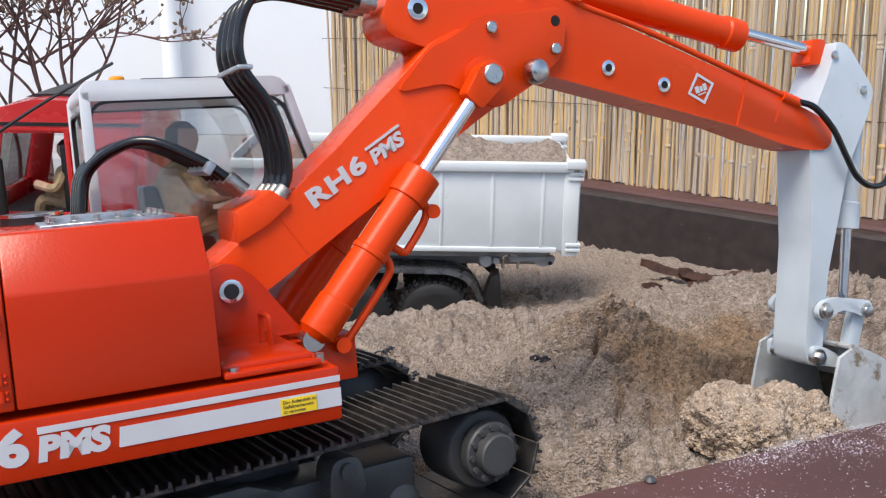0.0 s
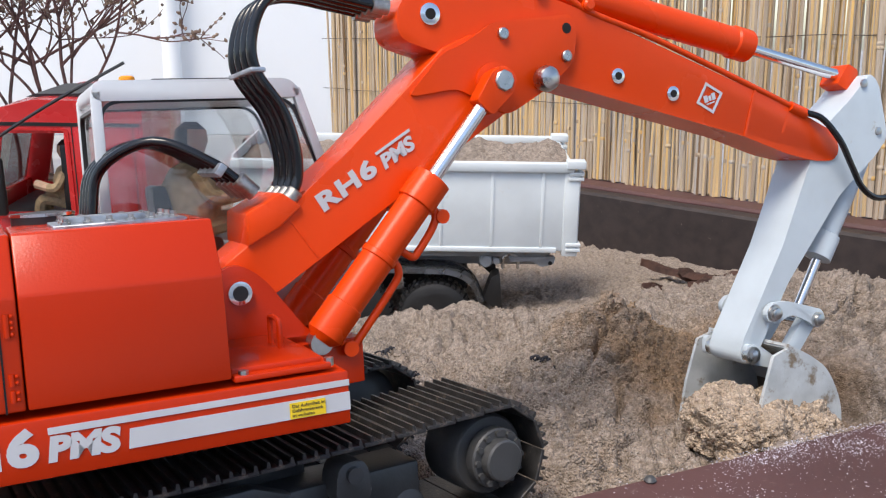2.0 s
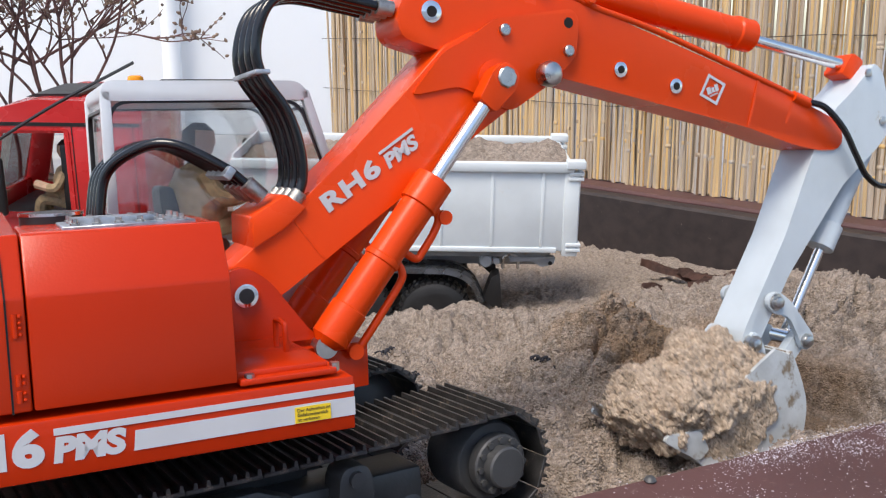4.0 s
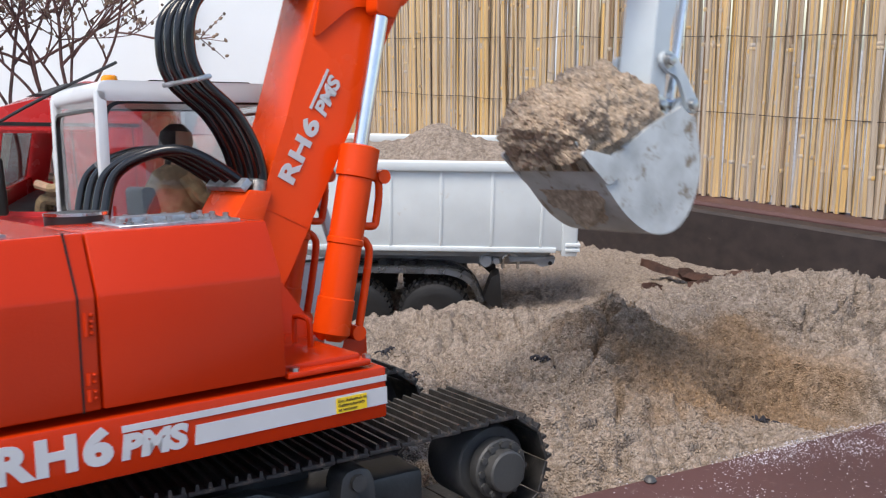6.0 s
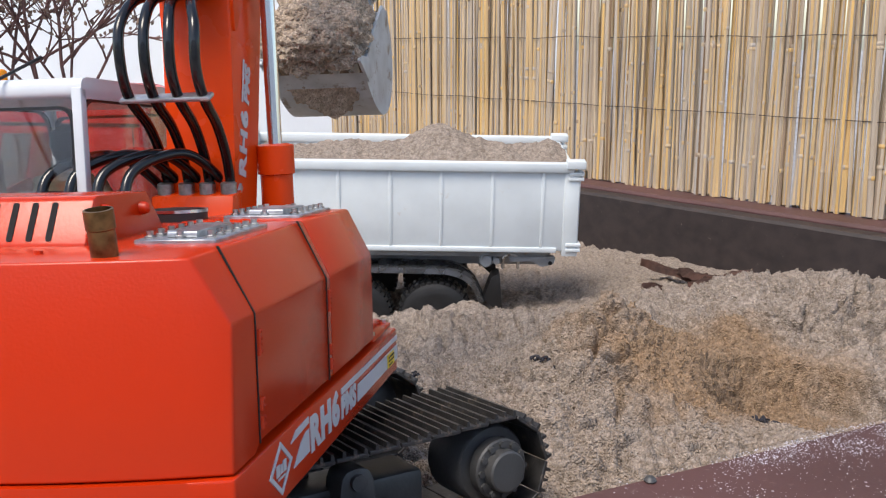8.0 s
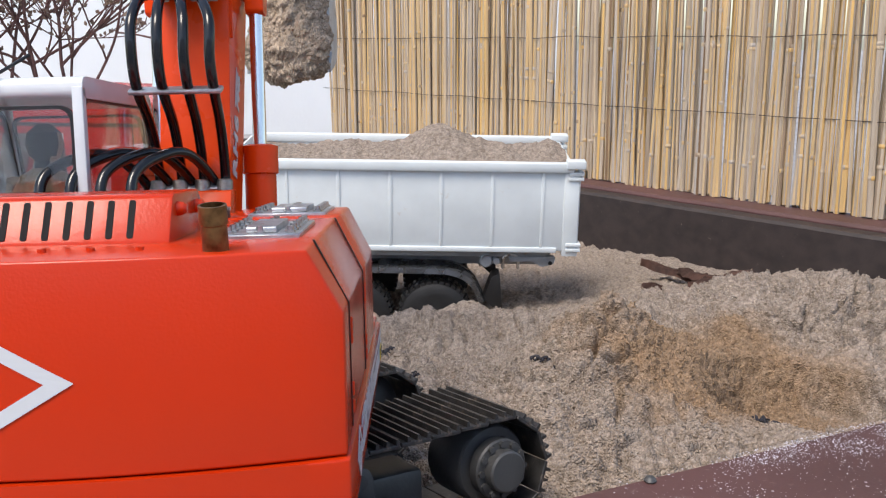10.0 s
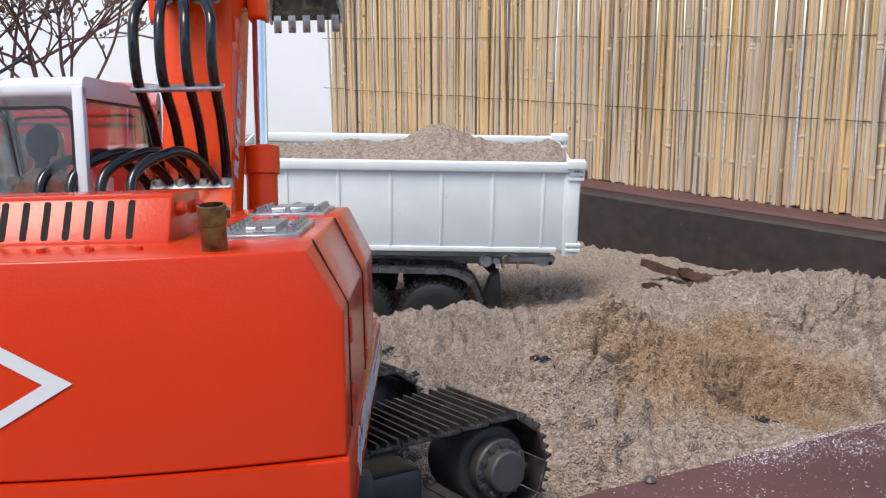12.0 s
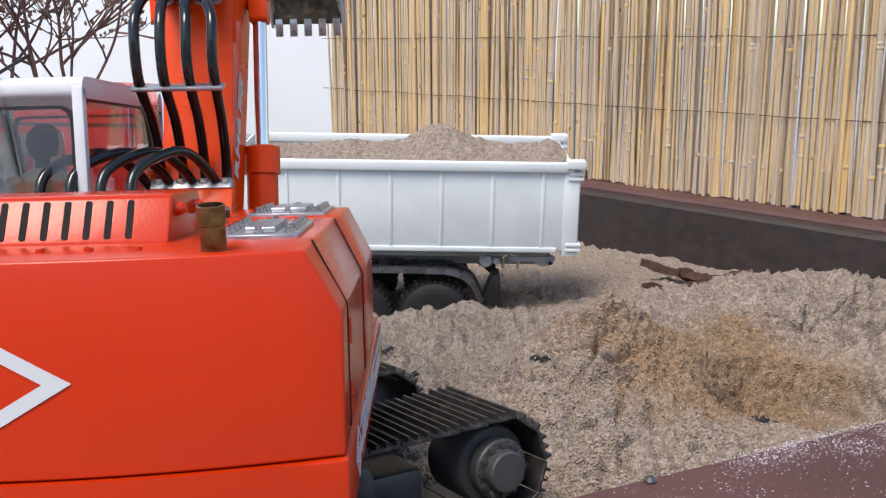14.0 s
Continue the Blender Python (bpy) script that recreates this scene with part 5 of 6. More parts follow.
    for yy in (-0.0220, 0.0010):
        prism(bm, rounded([(-0.0045, -0.003), (-0.0045, 0.003), (0, 0.0046), (0.029, 0.0046), (0.0335, 0.002), (0.0335, -0.002), (0.029, -0.0046), (0, -0.0046)], 0.003, 3), yy, yy + 0.005, 0.0006)
    made["links"].append(part("bucket_link", bm, ARMWHITE, ex, "pale grey straight bucket link"))
    return made


def build_feed_hoses(ex):
    """Hoses that arch from the deck to the boom foot, in the house frame."""
    root = None
    for i in range(4):
        y = -0.0200 + i * 0.0098
        ye = 0.002 + i * 0.0115
        bm = bmesh.new()
        tube(bm, [(0.0365, y, 0.1385), (0.026, y + 0.001, 0.1470), (0.010, y * 0.7 + ye * 0.3, 0.1555), (-0.002, y * 0.4 + ye * 0.6, 0.1545), (-0.014, ye, 0.145), (-0.018, ye, 0.126)], 0.0021, 12, 9)
        if root is None:
            root = part("feed_hose", bm, RUBBER, ex, "black rubber feed hoses arching over the deck")
        else:
            part("feed_hose", bm, RUBBER, root)
        bm = bmesh.new()
        stack(bm, (0.0415, y, 0.1340), (-0.72, 0, 0.69), [(0, 0.0034), (0.0085, 0.0034), (0.009, 0.0026)], 16)
        part("hose_fitting", bm, KNURL, root, "knurled steel hose fitting")
    bm = bmesh.new()
    prism(bm, [(0.0250, 0.1430), (0.0275, 0.1410), (0.0305, 0.1450), (0.0280, 0.1470)], -0.0265, 0.0080, 0.0005)
    part("hose_clamp", bm, ALU, root, "grey hose clamp")
    return root


# ---- tipper truck: x towards its tail, y away, z up from its wheels' ground ----
def build_truck():
    truck = empty("tipper_truck", pose(0, 1.14, -0.040, 5.0, 0.8, 0), "model tipper truck, red cab, grey body, loaded with sand", "truck")
    X0, X1, Z0, Z1, W = -0.238, 0.137, 0.123, 0.2255, 0.080
    bm = bmesh.new()
    t = 0.003
    box(bm, X0, X1, -W, -W + t, Z0, Z1 - 0.004, 0.0008)
    body = part("tipper_body", bm, BODYGREY, truck, "pale grey steel tipper body with ribs")
    for nm, q in (("side_wall", (X0, X1, W - t, W, Z0, Z1 - 0.004)), ("headboard", (X0, X0 + t, -W + t, W - t, Z0, Z1 + 0.004)), ("body_floor", (X0, X1, -W + t, W - t, Z0, Z0 + t))):
        bm = bmesh.new()
        box(bm, *q, 0.0008)
        part(nm, bm, BODYGREY, body)
    for s in (-1, 1):
        bm = bmesh.new()
        y0, y1 = (-W - 0.005, -W + 0.005) if s < 0 else (W - 0.005, W + 0.005)
        box(bm, X0, X1 + 0.006, y0, y1, Z1 - 0.011, Z1, 0.002)
        part("top_rail", bm, BODYGREY, body)
        bm = bmesh.new()
        box(bm, X0, X1 - 0.010, y0 + 0.003, y1 - 0.003 if s > 0 else y1, Z0 - 0.002, Z0 + 0.004, 0.0012)
        part("bottom_rail", bm, BODYGREY, body)
        for x in (-0.1775, -0.1195, -0.0615, -0.0045, 0.0530, 0.1095):
            bm = bmesh.new()
            box(bm, x - 0.0019, x + 0.0019, s * W - 0.0012, s * W + 0.0012, Z0 + 0.002, Z1 - 0.008, 0.0006)
            part("rib", bm, BODYGREY, body)
        bm = bmesh.new()
        box(bm, X1 - 0.004, X1 + 0.013, s * (W - 0.004) - 0.006, s * (W - 0.004) + 0.006, Z0 - 0.006, Z1 - 0.011, 0.0015)
        for z in (Z0 + 0.008, Z0 + 0.002, Z1 - 0.018, Z1 - 0.012):
            box(bm, X1 + 0.000, X1 + 0.017, s * (W - 0.003) - 0.007, s * (W - 0.003) + 0.007, z - 0.0018, z + 0.0018, 0.0006)
        cyl(bm, (X1 + 0.012, s * (W - 0.002), Z0 - 0.006), (X1 + 0.012, s * (W - 0.002), Z1 - 0.004), 0.0022, seg=12)
        part("tail_post", bm, BODYGREY, body, "pale grey tail post with hinge knuckles")
        bm = bmesh.new()
        box(bm, X1 - 0.003, X1 + 0.018, s * W - 0.008, s * W + 0.008, Z1 - 0.006, Z1 + 0.003, 0.0012)
        part("tailgate_latch", bm, BODYGREY, body)
    bm = bmesh.new()
    box(bm, X1 + 0.004, X1 + 0.008, -W + 0.006, W - 0.006, Z0, Z1 - 0.006, 0.001)
    part("tailgate", bm, BODYGREY, body, "pale grey tailgate")
    # chassis
    bm = bmesh.new()
    for y in (-0.045, 0.037):
        box(bm, -0.46, 0.125, y, y + 0.008, 0.095, 0.118, 0.001)
    box(bm, 0.085, 0.118, -0.05, 0.05, 0.098, 0.116, 0.001)
    part("chassis_frame", bm, CHASSISGREY, truck, "grey steel ladder frame")
    bm = bmesh.new()
    box(bm, -0.2, 0.118, -0.070, -0.058, 0.112, 0.1225, 0.001)
    prism(bm, rounded([(0.075, 0.113), (0.128, 0.113), (0.126, 0.104), (0.112, 0.101), (0.10, 0.108), (0.075, 0.106)], 0.003), -0.072, -0.064, 0.0006)
    part("subframe", bm, CHASSISGREY, truck)
    for x, z, r in ((0.048, 0.107, 0.0075), (0.060, 0.1075, 0.0045)):
        bm = bmesh.new()
        stack(bm, (x, -0.060, z), (0, -1, 0), [(0, r), (0.012, r), (0.0135, r * 0.8)], 20)
        part("frame_boss", bm, CHASSISGREY, truck)
    bm = bmesh.new()
    tube(bm, [(0.068, -0.070, 0.098), (0.068, -0.070, 0.110), (0.076, -0.070, 0.1155), (0.085, -0.070, 0.110), (0.085, -0.070, 0.098)], 0.0018, 10, 6)
    part("coupling_hook", bm, STEEL, truck)
    bm = bmesh.new()
    cyl(bm, (0.122, -0.0725, 0.106), (0.122, -0.0735, 0.106), 0.0024, seg=16)
    part("eye_hole", bm, VOID, truck)
    # mudguards over the rear axles
    for s in (-1, 1):
        bm = bmesh.new()
        pts = smooth_path([(-0.150, 0, 0.060), (-0.143, 0, 0.085), (-0.125, 0, 0.0975), (-0.10, 0, 0.100), (-0.02, 0, 0.100), (0.012, 0, 0.0975), (0.034, 0, 0.085), (0.047, 0, 0.060)], 6)
        rings = []
        ys = [-0.082, -0.0805, -0.0765, -0.072, -0.0675, -0.063, -0.0585, -0.052, -0.045]
        bumps = [-0.006, 0, 0.0012, -0.0002, 0.0012, -0.0002, 0.0012, 0.0, 0.0]
        for i, p in enumerate(pts):
            d = (pts[min(i + 1, len(pts) - 1)] - pts[max(i - 1, 0)]).normalized()
            nrm = Vector((-d.z, 0, d.x))
            rings.append([bm.verts.new((p.x + nrm.x * h, y * -s, p.z + nrm.z * h)) for y, h in zip(ys, bumps)])
        for a, b in zip(rings, rings[1:]):
            for i in range(len(ys) - 1):
                bm.faces.new((a[i], a[i + 1], b[i + 1], b[i]))
        bmesh.ops.solidify(bm, geom=bm.faces, thickness=0.0008)
        part("mudguard", bm, MUDGUARD, truck, "grey ribbed mudguard")
        bm = bmesh.new()
        prism(bm, rounded([(0.046, 0.063), (0.055, 0.090), (0.064, 0.094), (0.068, 0.050), (0.060, 0.050)], 0.002), s * 0.066 - 0.012, s * 0.066 + 0.012, 0.001)
        part("mud_flap", bm, BLACKTRIM, truck, "black mud flap")
    # wheels
    first = None
    for x in (-0.010, -0.102, -0.405):
        for s in (-1, 1):
            m = pose(x, s * 0.067, 0.0415, 0, 0, 0 if s < 0 else 180)
            if first is None:
                wheel = new("wheel")
                wheel.parent = truck
                wheel.matrix_basis = m
                bm = bmesh.new()
                stack(bm, (0, -0.016, 0), (0, 1, 0), [(0, 0.026), (0.0005, 0.033), (0.004, 0.0395), (0.008, 0.0408), (0.024, 0.0408), (0.028, 0.0395), (0.0315, 0.033), (0.032, 0.026)], 48)
                for k in range(36):
                    a = k * math.pi / 18
                    for y0, y1, da in ((-0.0125, -0.002, 0.0), (0.002, 0.0125, 0.087)):
                        c = Matrix.Rotation(a + da, 4, "Y")
                        fs = box(bm, -0.0022, 0.0022, y0, y1, 0.0395, 0.0428)
                        bmesh.ops.transform(bm, matrix=c, verts=list({v for f in fs for v in f.verts}))
                part("tyre", bm, TYRE, wheel, "dusty black block-tread tyre")
                bm = bmesh.new()
                stack(bm, (0, -0.0155, 0), (0, 1, 0), [(0, 0.0262), (0.0005, 0.0240), (0.008, 0.0215), (0.0085, 0.011), (0.0035, 0.0105), (0.001, 0.0085), (0.0005, 0.003)], 36)
                for k in range(10):
                    a = k * math.pi / 5
                    cyl(bm, (0.0160 * math.cos(a), -0.0076, 0.0160 * math.sin(a)), (0.0160 * math.cos(a), -0.0098, 0.0160 * math.sin(a)), 0.0014, seg=6)
                part("rim", bm, RIMPAINT, wheel, "dark painted rim with wheel nuts")
                first = wheel
            else:
                copy_thing(first, m)
    # cab
    build_truck_cab(truck)
    # load in the body
    bm = bmesh.new()
    nx, ny = 190, 60
    grid = []
    for j in range(ny + 1):
        row = []
        for i in range(nx + 1):
            x = X0 + t + (X1 - X0 - t + 0.002) * i / nx
            y = -W + t + (2 * W - 2 * t) * j / ny
            z = 0.2165 + bump_at(x, y, -0.004, 0.0, 0.034, 0.042, 0.05) + bump_at(x, y, -0.10, 0.005, 0.012, 0.05, 0.05) + bump_at(x, y, 0.075, -0.02, 0.013, 0.06, 0.05)
            z += bump_at(x, y, 0.128, 0.0, 0.012, 0.02, 0.06) - 0.004 * ease(0.03, 0.08, abs(y))
            q = Vector((x, y, 2.0))
            z += 0.006 * noise.fractal(q * 26, 1.0, 2.0, 4) + 0.0035 * noise.noise(q * 110) + 0.0018 * noise.noise(q * 260)
            row.append(bm.verts.new((x, y, z)))
        grid.append(row)
    for a, b in zip(grid, grid[1:]):
        for i in range(nx):
            bm.faces.new((a[i], a[i + 1], b[i + 1], b[i]))
    load = thing("truck_load", bm, SAND, "crumbly sand heaped in the tipper body", "sand")
    load.matrix_basis = truck.matrix_basis
    return truck


def build_truck_cab(truck):
    W = 0.078
    bm = bmesh.new()
    # shell as side walls, roof, nose and back
    outline = [(-0.535, 0.05), (-0.335, 0.05), (-0.335, 0.272), (-0.36, 0.283), (-0.44, 0.285), (-0.495, 0.272), (-0.515, 0.258), (-0.540, 0.165)]
    win = [(-0.507, 0.160), (-0.421, 0.160), (-0.421, 0.250), (-0.488, 0.250), (-0.505, 0.205)]
    box(bm, -0.542, -0.530, -W, W, 0.05, 0.165, 0.003)
    cab = part("cab", bm, TRUCKRED, truck, "glossy red model truck cab")
    for s in (-1, 1):
        y0, y1 = (-W, -W + 0.003) if s < 0 else (W - 0.003, W)
        for nm, pts in (("door", [(-0.540, 0.05), (-0.335, 0.05), (-0.335, 0.160), (-0.540, 0.160)]), ("rear_pillar", [(-0.421, 0.160), (-0.335, 0.160), (-0.335, 0.262), (-0.421, 0.262)]),
                        ("front_pillar", [(-0.540, 0.160), (-0.508, 0.160), (-0.489, 0.250), (-0.421, 0.250), (-0.421, 0.262), (-0.512, 0.262)])):
            bm = bmesh.new()
            prism(bm, pts, y0, y1, 0.0005)
            part(nm, bm, TRUCKRED, cab)
    bm = bmesh.new()
    prism(bm, rounded([(-0.514, 0.258), (-0.333, 0.258), (-0.333, 0.276), (-0.36, 0.285), (-0.45, 0.287), (-0.498, 0.275)], 0.006), -W, W, 0.004, 3)
    part("roof", bm, TRUCKRED, cab)
    bm = bmesh.new()
    box(bm, -0.340, -0.333, -W, W, 0.05, 0.262, 0.002)
    part("back_wall", bm, TRUCKRED, cab)
    bm = bmesh.new()
    prism(bm, [(-0.538, 0.166), (-0.534, 0.166), (-0.512, 0.257), (-0.516, 0.257)], -W + 0.006, W - 0.006)
    part("windscreen", bm, TRUCKGLASS, cab, "dark windscreen")
    bm = bmesh.new()
    frame_ring(bm, rounded([(-0.512, 0.152), (-0.415, 0.152), (-0.415, 0.256), (-0.492, 0.256), (-0.512, 0.205)], 0.006), 0.003, -W - 0.0012, -W + 0.001)
    part("door_frame", bm, TRUCKRED, cab)
    bm = bmesh.new()
    for x, w in ((-0.412, 0.0012), (-0.345, 0.0012)):
        box(bm, x, x + w, -W - 0.0004, -W + 0.0004, 0.07, 0.262)
    box(bm, -0.538, -0.336, -W - 0.0008, -W + 0.0006, 0.258, 0.262)
    part("door_gap", bm, BLACKTRIM, cab, smooth=False)
    bm = bmesh.new()
    box(bm, -0.525, -0.345, -0.06, 0.07, 0.075, 0.150, 0.004)
    box(bm, -0.436, -0.420, -0.06, 0.07, 0.150, 0.235, 0.005)
    part("cab_interior", bm, BLACKTRIM, cab, "black cab interior with seat backs")
    bm = bmesh.new()
    box(bm, -0.509, -0.484, -W - 0.022, -W - 0.012, 0.160, 0.225, 0.004, 3)
    tube(bm, [(-0.500, -W - 0.016, 0.223), (-0.502, -W - 0.012, 0.240), (-0.505, -W + 0.002, 0.246)], 0.0022, 8, 5)
    part("mirror", bm, BLACKTRIM, cab, "black door mirror")
    bm = bmesh.new()
    prism(bm, rounded([(-0.47, 0.2855), (-0.41, 0.2865), (-0.41, 0.2900), (-0.46, 0.2890)], 0.001), -0.05, 0.04, 0.0008)
    part("roof_hatch", bm, BLACKTRIM, cab)
    bm = bmesh.new()
    tube(bm, [(-0.532, -W - 0.004, 0.25), (-0.524, -W - 0.010, 0.262), (-0.512, -W - 0.004, 0.272)], 0.004, 8, 5)
    part("roof_horn", bm, BLACKTRIM, cab)


# ---- clutter on the sand and the timber ----
def build_clutter():
    rng = random.Random(21)
    # strips of rotten bark near the far timber
    for cx, cy, ln, wd, tn in ((0.285, 1.11, 0.10, 0.024, -35), (0.325, 1.07, 0.09, 0.03, 20), (0.255, 1.02, 0.075, 0.016, 12), (0.345, 1.06, 0.06, 0.02, -35), (0.30, 1.085, 0.06, 0.03, -60)):
        bm = bmesh.new()
        n = 10
        rows = []
        for i in range(n + 1):
            u = i / n - 0.5
            w = wd * (1 - (2 * u) ** 4) * (0.7 + 0.4 * noise.noise(Vector((i * 0.7, cx * 40, 0)))) * 0.5 + 0.001
            rows.append([bm.verts.new((u * ln, v * w, 0.008 * (1 - v * v) + 0.006 * noise.noise(Vector((u * 9, v, cx * 30))))) for v in (-1, -0.4, 0.4, 1)])
        for a, b in zip(rows, rows[1:]):
            for k in range(3):
                bm.faces.new((a[k], a[k + 1], b[k + 1], b[k]))
        bmesh.ops.solidify(bm, geom=bm.faces, thickness=0.0025)
        ob = thing("bark_strip", bm, BARK, "curled strip of dark rotten bark on the sand", "bark", "bark on the sand")
        ob.matrix_basis = pose(cx, cy, sand_height(cx, cy) + 0.009, rng.gauss(0, 8), rng.gauss(0, 8), tn)
    # withered leaf scraps
    for cx, cy in ((-0.032, 0.58), (-0.045, 0.72), (-0.05, 0.66), (0.06, 0.555), (0.072, 0.553), (0.285, 0.80), (0.18, 0.50), (-0.02, 0.63)):
        bm = bmesh.new()
        for k in range(14):
            a = rng.uniform(0, 6.28)
            l = rng.uniform(0.002, 0.006)
            ox, oy = rng.gauss(0, 0.004), rng.gauss(0, 0.002)
            tube(bm, [(ox, oy, 0.0), (ox + l * 0.5 * math.cos(a), oy + l * 0.5 * math.sin(a), 0.0014), (ox + l * math.cos(a), oy + l * math.sin(a), rng.uniform(-0.001, 0.0015))], 0.0009, 5, 3, taper=0.0005)
        ob = thing("leaf_scrap", bm, LEAFDARK, "small dark withered leaf scrap on the sand", "leaf", "leaf scraps")
        ob.matrix_basis = pose(cx, cy, sand_height(cx, cy) + 0.0015, 0, 0, rng.uniform(0, 360))
    # sand crumbs over the surface
    bisect_x = lambda v: min(int(np.searchsorted(SAND_X, v)), len(SAND_X) - 1)
    bisect_y = lambda v: min(int(np.searchsorted(SAND_Y, v)), len(SAND_Y) - 1)
    me_co, me_f = [], []
    rng2 = np.random.RandomState(3)
    base = [(1, 0, 0), (-1, 0, 0), (0, 1, 0), (0, -1, 0), (0, 0, 1), (0, 0, -1)]
    tri = [(0, 2, 4), (2, 1, 4), (1, 3, 4), (3, 0, 4), (2, 0, 5), (1, 2, 5), (3, 1, 5), (0, 3, 5)]
    count = 0
    while count < 110000:
        y = 0.30 + 0.75 * rng2.rand() ** 1.6
        x = -0.30 * y * 0.5 + rng2.rand() * (0.55 * y + 0.16 * y)
        if not inside_frame(x, y) or noise.noise(Vector((x * 22, y * 22, 4))) < -0.25 + 0.25 * rng2.rand():
            continue
        r = 0.0003 + 0.0007 * rng2.rand() ** 2
        at = SAND_AT[bisect_y(y) * len(SAND_X) + bisect_x(x)]
        x, y, z = at[0] + rng2.uniform(-0.0006, 0.0006), at[1] + rng2.uniform(-0.0006, 0.0006), at[2] + r * 0.35
        k = len(me_co)
        jit = rng2.uniform(0.6, 1.25, 6)
        rot = rng2.rand() * 6.283
        c, s = math.cos(rot), math.sin(rot)
        for (bx, by, bz), q in zip(base, jit):
            me_co.append((x + r * q * (bx * c - by * s), y + r * q * (bx * s + by * c), z + r * q * bz))
        me_f += [(a + k, b + k, d + k) for a, b, d in tri]
        count += 1
    me = bpy.data.meshes.new("sand_crumbs")
    me.from_pydata(me_co, [], me_f)
    me.shade_smooth()
    me.materials.append(GRAIN)
    tagged(new("sand_crumbs", me), "loose crumbs of damp sand on the heaps", "sand", kind="stuff")
    # frost on the near timber
    co, fc = [], []
    count = 0
    nout = Vector((ND.y, -ND.x))
    while count < 20000:
        s = rng2.uniform(0.02, 0.42)
        v = rng2.uniform(0.001, 0.09)
        centre = 0.012 + 0.02 * noise.noise(Vector((s * 12, 1, 0)))
        dens = math.exp(-((v - centre) / 0.014) ** 2) * ease(0.05, 0.2, s) + 0.035
        if rng2.rand() > dens * (0.5 + noise.noise(Vector((s * 60, v * 60, 0)))):
            continue
        p = NB + ND * s + nout * v
        r = 0.0001 + 0.00034 * rng2.rand() ** 3
        k = len(co)
        for bx, by, bz in base:
            co.append((p.x + r * bx * rng2.uniform(0.6, 1.4), p.y + r * by * rng2.uniform(0.6, 1.4), 0.1372 + r * 0.6 * bz))
        fc += [(a + k, b + k, d + k) for a, b, d in tri]
        count += 1
    me = bpy.data.meshes.new("frost")
    me.from_pydata(co, [], fc)
    me.materials.append(FROST)
    tagged(new("frost", me), "scattered white frost crystals on the timber", "frost", kind="stuff")
    bm = bmesh.new()
    stack(bm, (0, 0, 0), (0, 0, 1), [(0, 0.0022), (0.001, 0.0026), (0.0024, 0.0016), (0.0028, 0.0004)], 12)
    ob = thing("screw_head", bm, UNDERIRON, "dull steel screw head in the timber", "screw")
    p = NB + ND * 0.045 + nout * 0.006
    ob.matrix_basis = pose(p.x, p.y, 0.1368)


# ---- build ----
build_structure()
SAND_AT = build_sand()
excavator = empty("excavator", EX, "orange-red model tracked excavator with grey cab standing on sand", "excavator")
build_undercarriage(excavator)
house = build_house(excavator)
cab = build_cab(excavator, house)
driver = figure("toy_driver", pose(0.030, 0.053, 0.1145), "seated toy driver figure with dark hair and tan clothes", excavator)
boom = build_boom(excavator)
stick = build_stick(excavator)
bucket = build_bucket(excavator)
rams = build_rams(excavator)
hoses = build_feed_hoses(excavator)
boom_hoses = build_boom_hoses(excavator)
load = build_load()
truck = build_truck()
truck_driver = figure("toy_truck_driver", truck.matrix_basis @ pose(-0.432, -0.035, 0.158, 0, 0, 180) @ Matrix.Diagonal((1.5, 1.5, 1.5, 1)), "seated toy truck driver figure in a cream jacket", None)
tagged(truck_driver, category="doll")
build_clutter()
build_shrub()
build_screen()

# ---- motion tables: seconds and value ----
SLEW = ((0, 23.5), (0.5, 23.66), (1, 23.62), (1.5, 23.66), (2, 23.62), (2.5, 23.6), (3, 23.54), (3.2, 23.55), (5.3, 23.6), (5.5, 24.06), (6, 34.77), (6.5, 48.52), (7, 62.2), (7.5, 74.6), (8, 78.5), (8.2, 79.4), (10.3, 89.1), (11, 89.0), (12.5, 88.55), (14, 88.55))
RAISE = ((0, -0.55), (0.5, -0.05), (1, 0.1), (1.5, 0.19), (2, -0.62), (2.5, -0.68), (3, -2.08), (3.2, -2.3), (5.3, 16.8), (5.5, 20.66), (6, 29.42), (6.5, 36.9), (7, 42.8), (7.5, 46.6), (8, 46.8), (8.2, 47), (10.3, 38.5), (11, 38.3), (12.5, 35.5), (14, 35.4))
REACH = ((0, -0.2), (0.5, -2.3), (1, -11.4), (1.5, -18.8), (2, -24.7), (2.5, -24.7), (3, -26.4), (3.2, -26.4), (5.3, -14), (5.5, -10), (6, -2), (6.5, 5.6), (7, 15), (7.5, 22), (8, 23), (8.2, 24), (10.2, 72), (10.9, 72.5), (11.3, 78), (14, 78))
CURL = ((0, -15), (1.5, -19), (2.5, -19), (3, -38), (3.2, -42), (5.3, -74), (5.5, -73.9), (6, -66.9), (6.5, -63.4), (7, -60), (7.5, -56), (8.2, -52), (9.6, -38), (10.3, 15), (10.9, 68), (11.2, 75), (12.4, 72), (13.0, 67), (13.3, 72), (13.7, 74), (13.8, 66), (13.9, 74), (14, 74))
TILT = ((0, 0.045), (0.5, 0.0376), (1, 0.0325), (1.5, 0.0335), (2, 0.029), (2.5, 0.029), (3, 0.0209), (3.2, 0.0195), (5.3, 0.0), (14, 0.0))
SHIFT = ((0, -0.0024), (0.5, -0.0009), (1, -0.0009), (1.5, -0.0008), (2, -0.0006), (3, -0.0002), (5.3, 0.0), (14, 0.0))


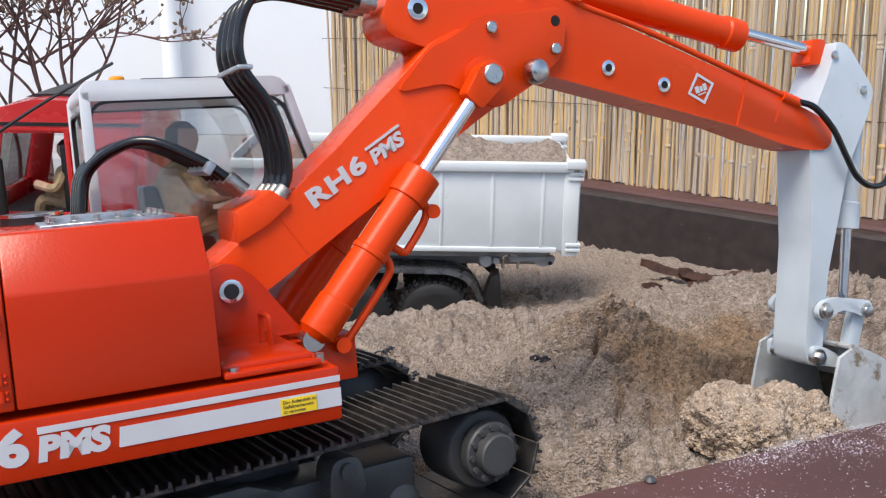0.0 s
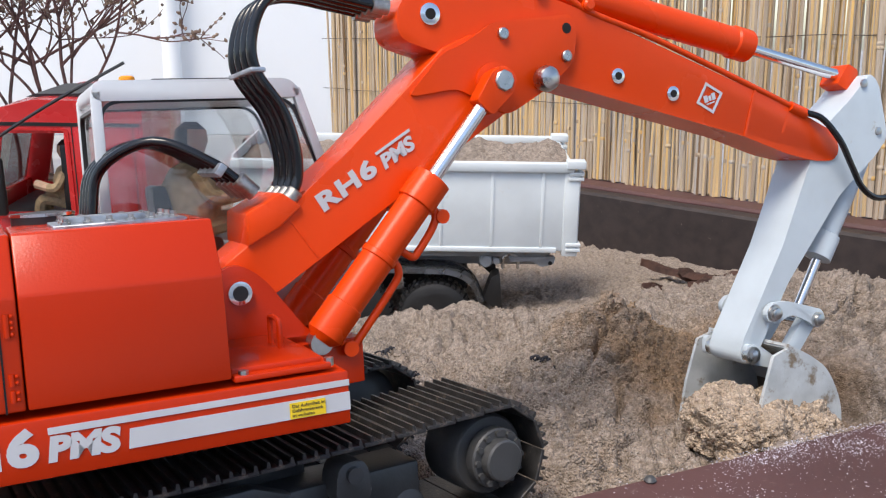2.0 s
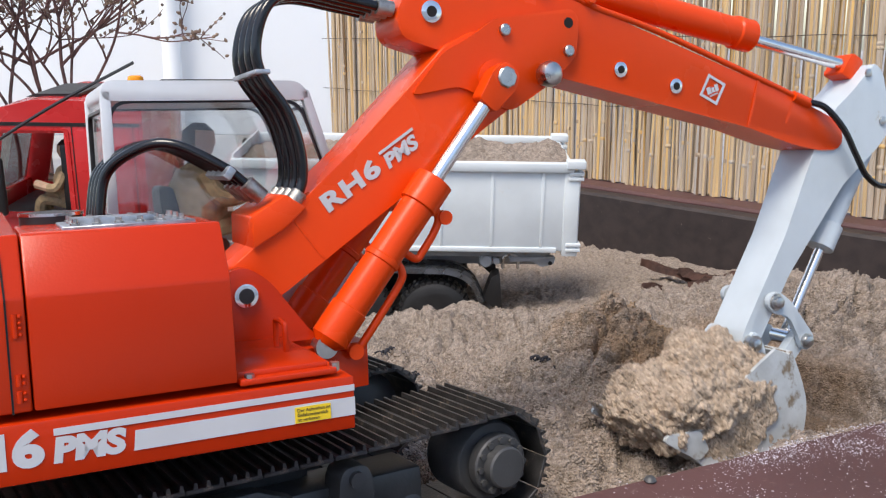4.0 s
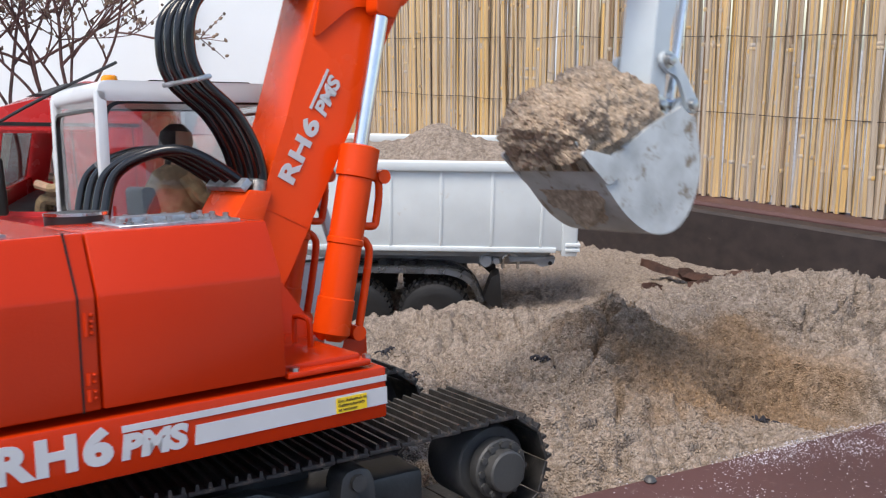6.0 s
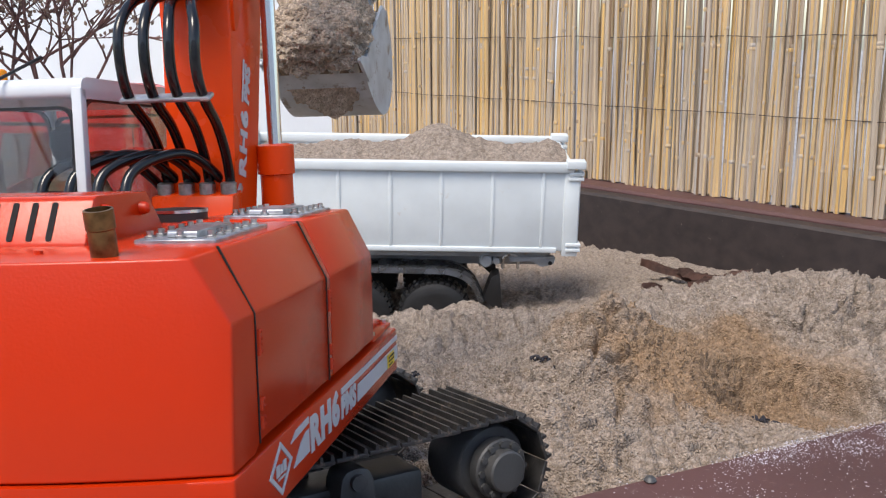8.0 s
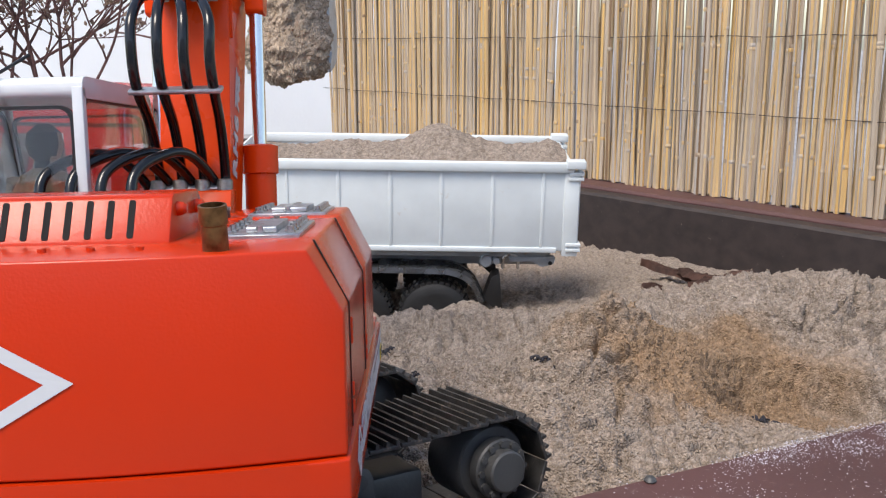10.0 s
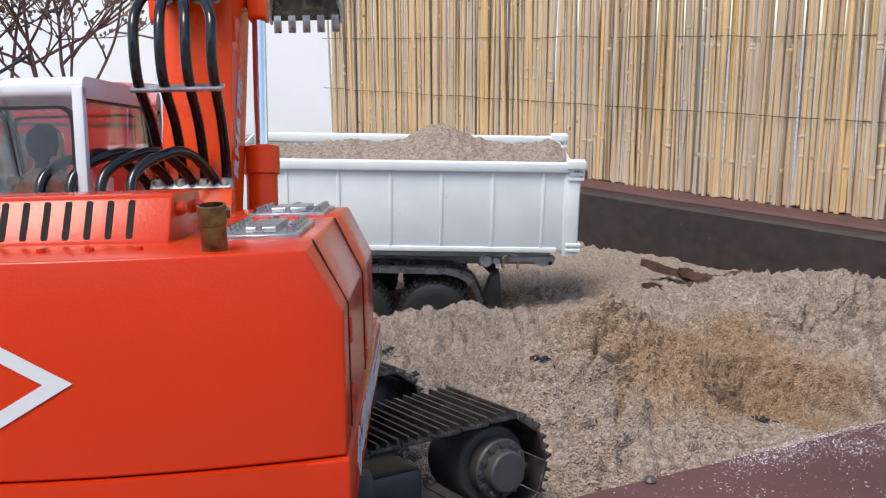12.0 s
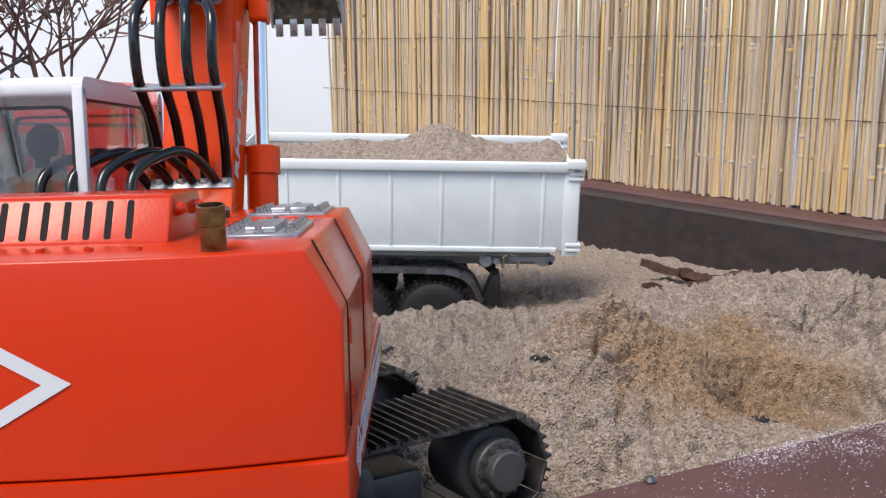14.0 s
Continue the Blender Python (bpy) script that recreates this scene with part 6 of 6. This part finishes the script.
def value(table, t):
    """Smooth, never overshooting course through a table."""
    x = [r[0] for r in table]
    y = [r[1] for r in table]
    n = len(x)
    d = [(y[i + 1] - y[i]) / (x[i + 1] - x[i]) for i in range(n - 1)]
    m = [d[0]] + [0 if d[i - 1] * d[i] <= 0 else 2 * d[i - 1] * d[i] / (d[i - 1] + d[i]) for i in range(1, n - 1)] + [d[-1]]
    for i in range(n - 1):
        if t <= x[i + 1] or i == n - 2:
            h = x[i + 1] - x[i]
            s = min(max((t - x[i]) / h, 0), 1)
            return (2 * s ** 3 - 3 * s * s + 1) * y[i] + (s ** 3 - 2 * s * s + s) * h * m[i] + (3 * s * s - 2 * s ** 3) * y[i + 1] + (s ** 3 - s * s) * h * m[i + 1]


def turn(a):
    return pose(0, 0, 0, 0, -a, 0)


def along(p, q, y):
    """A pose at p whose z axis points to q; both in the xz plane, set at the width y."""
    d = q - p
    return pose(p.x, y, p.z, 0, math.degrees(math.atan2(d.x, d.z)), 0)


def joint(a, d, ra, rd):
    """The outer meeting point of two links from a and d."""
    v = d - a
    L = min(max(v.length, abs(ra - rd) + 1e-5), ra + rd - 1e-5)
    u = v.normalized()
    k = (ra * ra - rd * rd + L * L) / (2 * L)
    h = math.sqrt(max(ra * ra - k * k, 0))
    return a + u * k + Vector((-u.z, 0, u.x)) * h


def machine(t):
    """Poses of all moving pieces in the excavator's space at t."""
    slew = pose(0, 0, 0, 0, 0, value(SLEW, t))
    a, b, g = value(RAISE, t), value(REACH, t), value(CURL, t)
    tip = PIVOT + turn(a) @ TIP
    pin = tip + turn(b) @ PIN
    out = {"house": slew, "boom": slew @ Matrix.Translation(PIVOT) @ turn(a), "stick": slew @ Matrix.Translation(tip) @ turn(b), "bucket": slew @ Matrix.Translation(pin) @ turn(g)}
    foot, eye = Vector((0.0605, 0, 0.0742)), PIVOT + turn(a) @ Vector((0.1132, 0, 0.0784))
    for key in ("near", "far"):
        y = rams[key][2]
        out["barrel_" + key] = slew @ along(foot, eye, y)
        out["rod_" + key] = slew @ along(eye, foot, y)
    heel = PIVOT + turn(a) @ Vector((0.118, 0, 0.131))
    crown = tip + turn(b) @ Vector((0.0100, 0, 0.0445))
    out["arm_rod"] = slew @ along(crown, heel, -0.0098)
    ra = tip + turn(b) @ Vector((-0.0017, 0, -0.0945))
    lug = pin + turn(g) @ Vector((0.0272, 0, 0.0005))
    knee = joint(ra, lug, 0.0308, 0.029)
    v = knee - ra
    out["rocker"] = slew @ pose(ra.x, 0, ra.z, 0, -math.degrees(math.atan2(v.z, v.x)), 0)
    v = lug - knee
    out["link"] = slew @ pose(knee.x, 0, knee.z, 0, -math.degrees(math.atan2(v.z, v.x)), 0)
    top = tip + turn(b) @ Vector((0.039, 0, 0.006))
    out["bucket_rod"] = slew @ along(knee, top, -0.010)
    fit = PIVOT + turn(a) @ Vector((0.0188, 0, 0.0305))
    out["boom_hoses"] = slew @ Matrix.Translation(fit + Vector((0, 0, -0.004)) * (a / 45)) @ turn(a * 0.5)
    out["hoses"] = slew @ pose(-0.018, 0, 0.126) @ turn(-0.19 * a) @ pose(0.018, 0, -0.126)
    return out


def stance(t):
    return EX @ pose(value(SHIFT, t), 0, 0.02 * value(TILT, t)) @ Matrix.Rotation(-value(TILT, t), 4, "Y")


def motions():
    times = [round(0.1 * k, 1) for k in range(141)]
    M = {t: machine(t) for t in times}

    def rows(key):
        return [(t, M[t][key]) for t in times]

    walk(excavator, [(t, stance(t)) for t in times])
    walk(house, [(t, M[t]["house"] @ pose(0, 0, 0, 0, 0, 0.9)) for t in times])
    walk(cab, rows("house"))
    seat_at = pose(0.030, 0.053, 0.1145)
    walk(driver, [(t, M[t]["house"] @ seat_at) for t in times])
    walk(boom, rows("boom"))
    walk(stick, rows("stick"))
    walk(bucket, rows("bucket"))
    for key in ("near", "far"):
        walk(rams[key][0], rows("barrel_" + key))
        walk(rams[key][1], rows("rod_" + key))
    walk(rams["arm_rod"], rows("arm_rod"))
    walk(rams["bucket_rod"], rows("bucket_rod"))
    for ob in rams["rockers"]:
        walk(ob, rows("rocker"))
    for ob in rams["links"]:
        walk(ob, rows("link"))
    walk(hoses, rows("hoses"))
    walk(boom_hoses, rows("boom_hoses"))
    # the load lies in the bank, is scooped, carried, and drops into the truck
    got = []
    lying = pose(0.175, 0.464, 0.095, 10, 96, 26) @ pose(0.001, 0.008, 0.0375)
    rest = pose(-0.150, 1.160, 0.148, 0, 80, 60)
    for t in times:
        held = stance(t) @ M[t]["bucket"]
        if t < 4.3:
            s = float(np.interp(t, (3.1, 4.3), (0, 1)))
            q = lying.to_quaternion().slerp(held.to_quaternion(), s)
            got.append((t, Matrix.LocRotScale(lying.translation.lerp(held.translation, s), q, None)))
        elif t <= 10.1:
            got.append((t, stance(t) @ M[t]["bucket"]))
        else:
            # it slips towards the lip, then falls
            s = float(np.interp(t, (11.0, 11.2), (0, 1)))
            slip = float(np.interp(t, (10.1, 10.4), (0, 1)))
            edge = min(t, 11.0)
            a = Matrix.Translation(Vector((0, -0.014, -0.012)) * slip) @ stance(edge) @ M[round(edge, 1)]["bucket"]
            p = a.translation.lerp(rest.translation, s)
            p.z = a.translation.z + (rest.translation.z - a.translation.z) * s * s
            q = a.to_quaternion().slerp(rest.to_quaternion(), s)
            got.append((t, Matrix.LocRotScale(p, q, None)))
    walk(load, got)


motions()
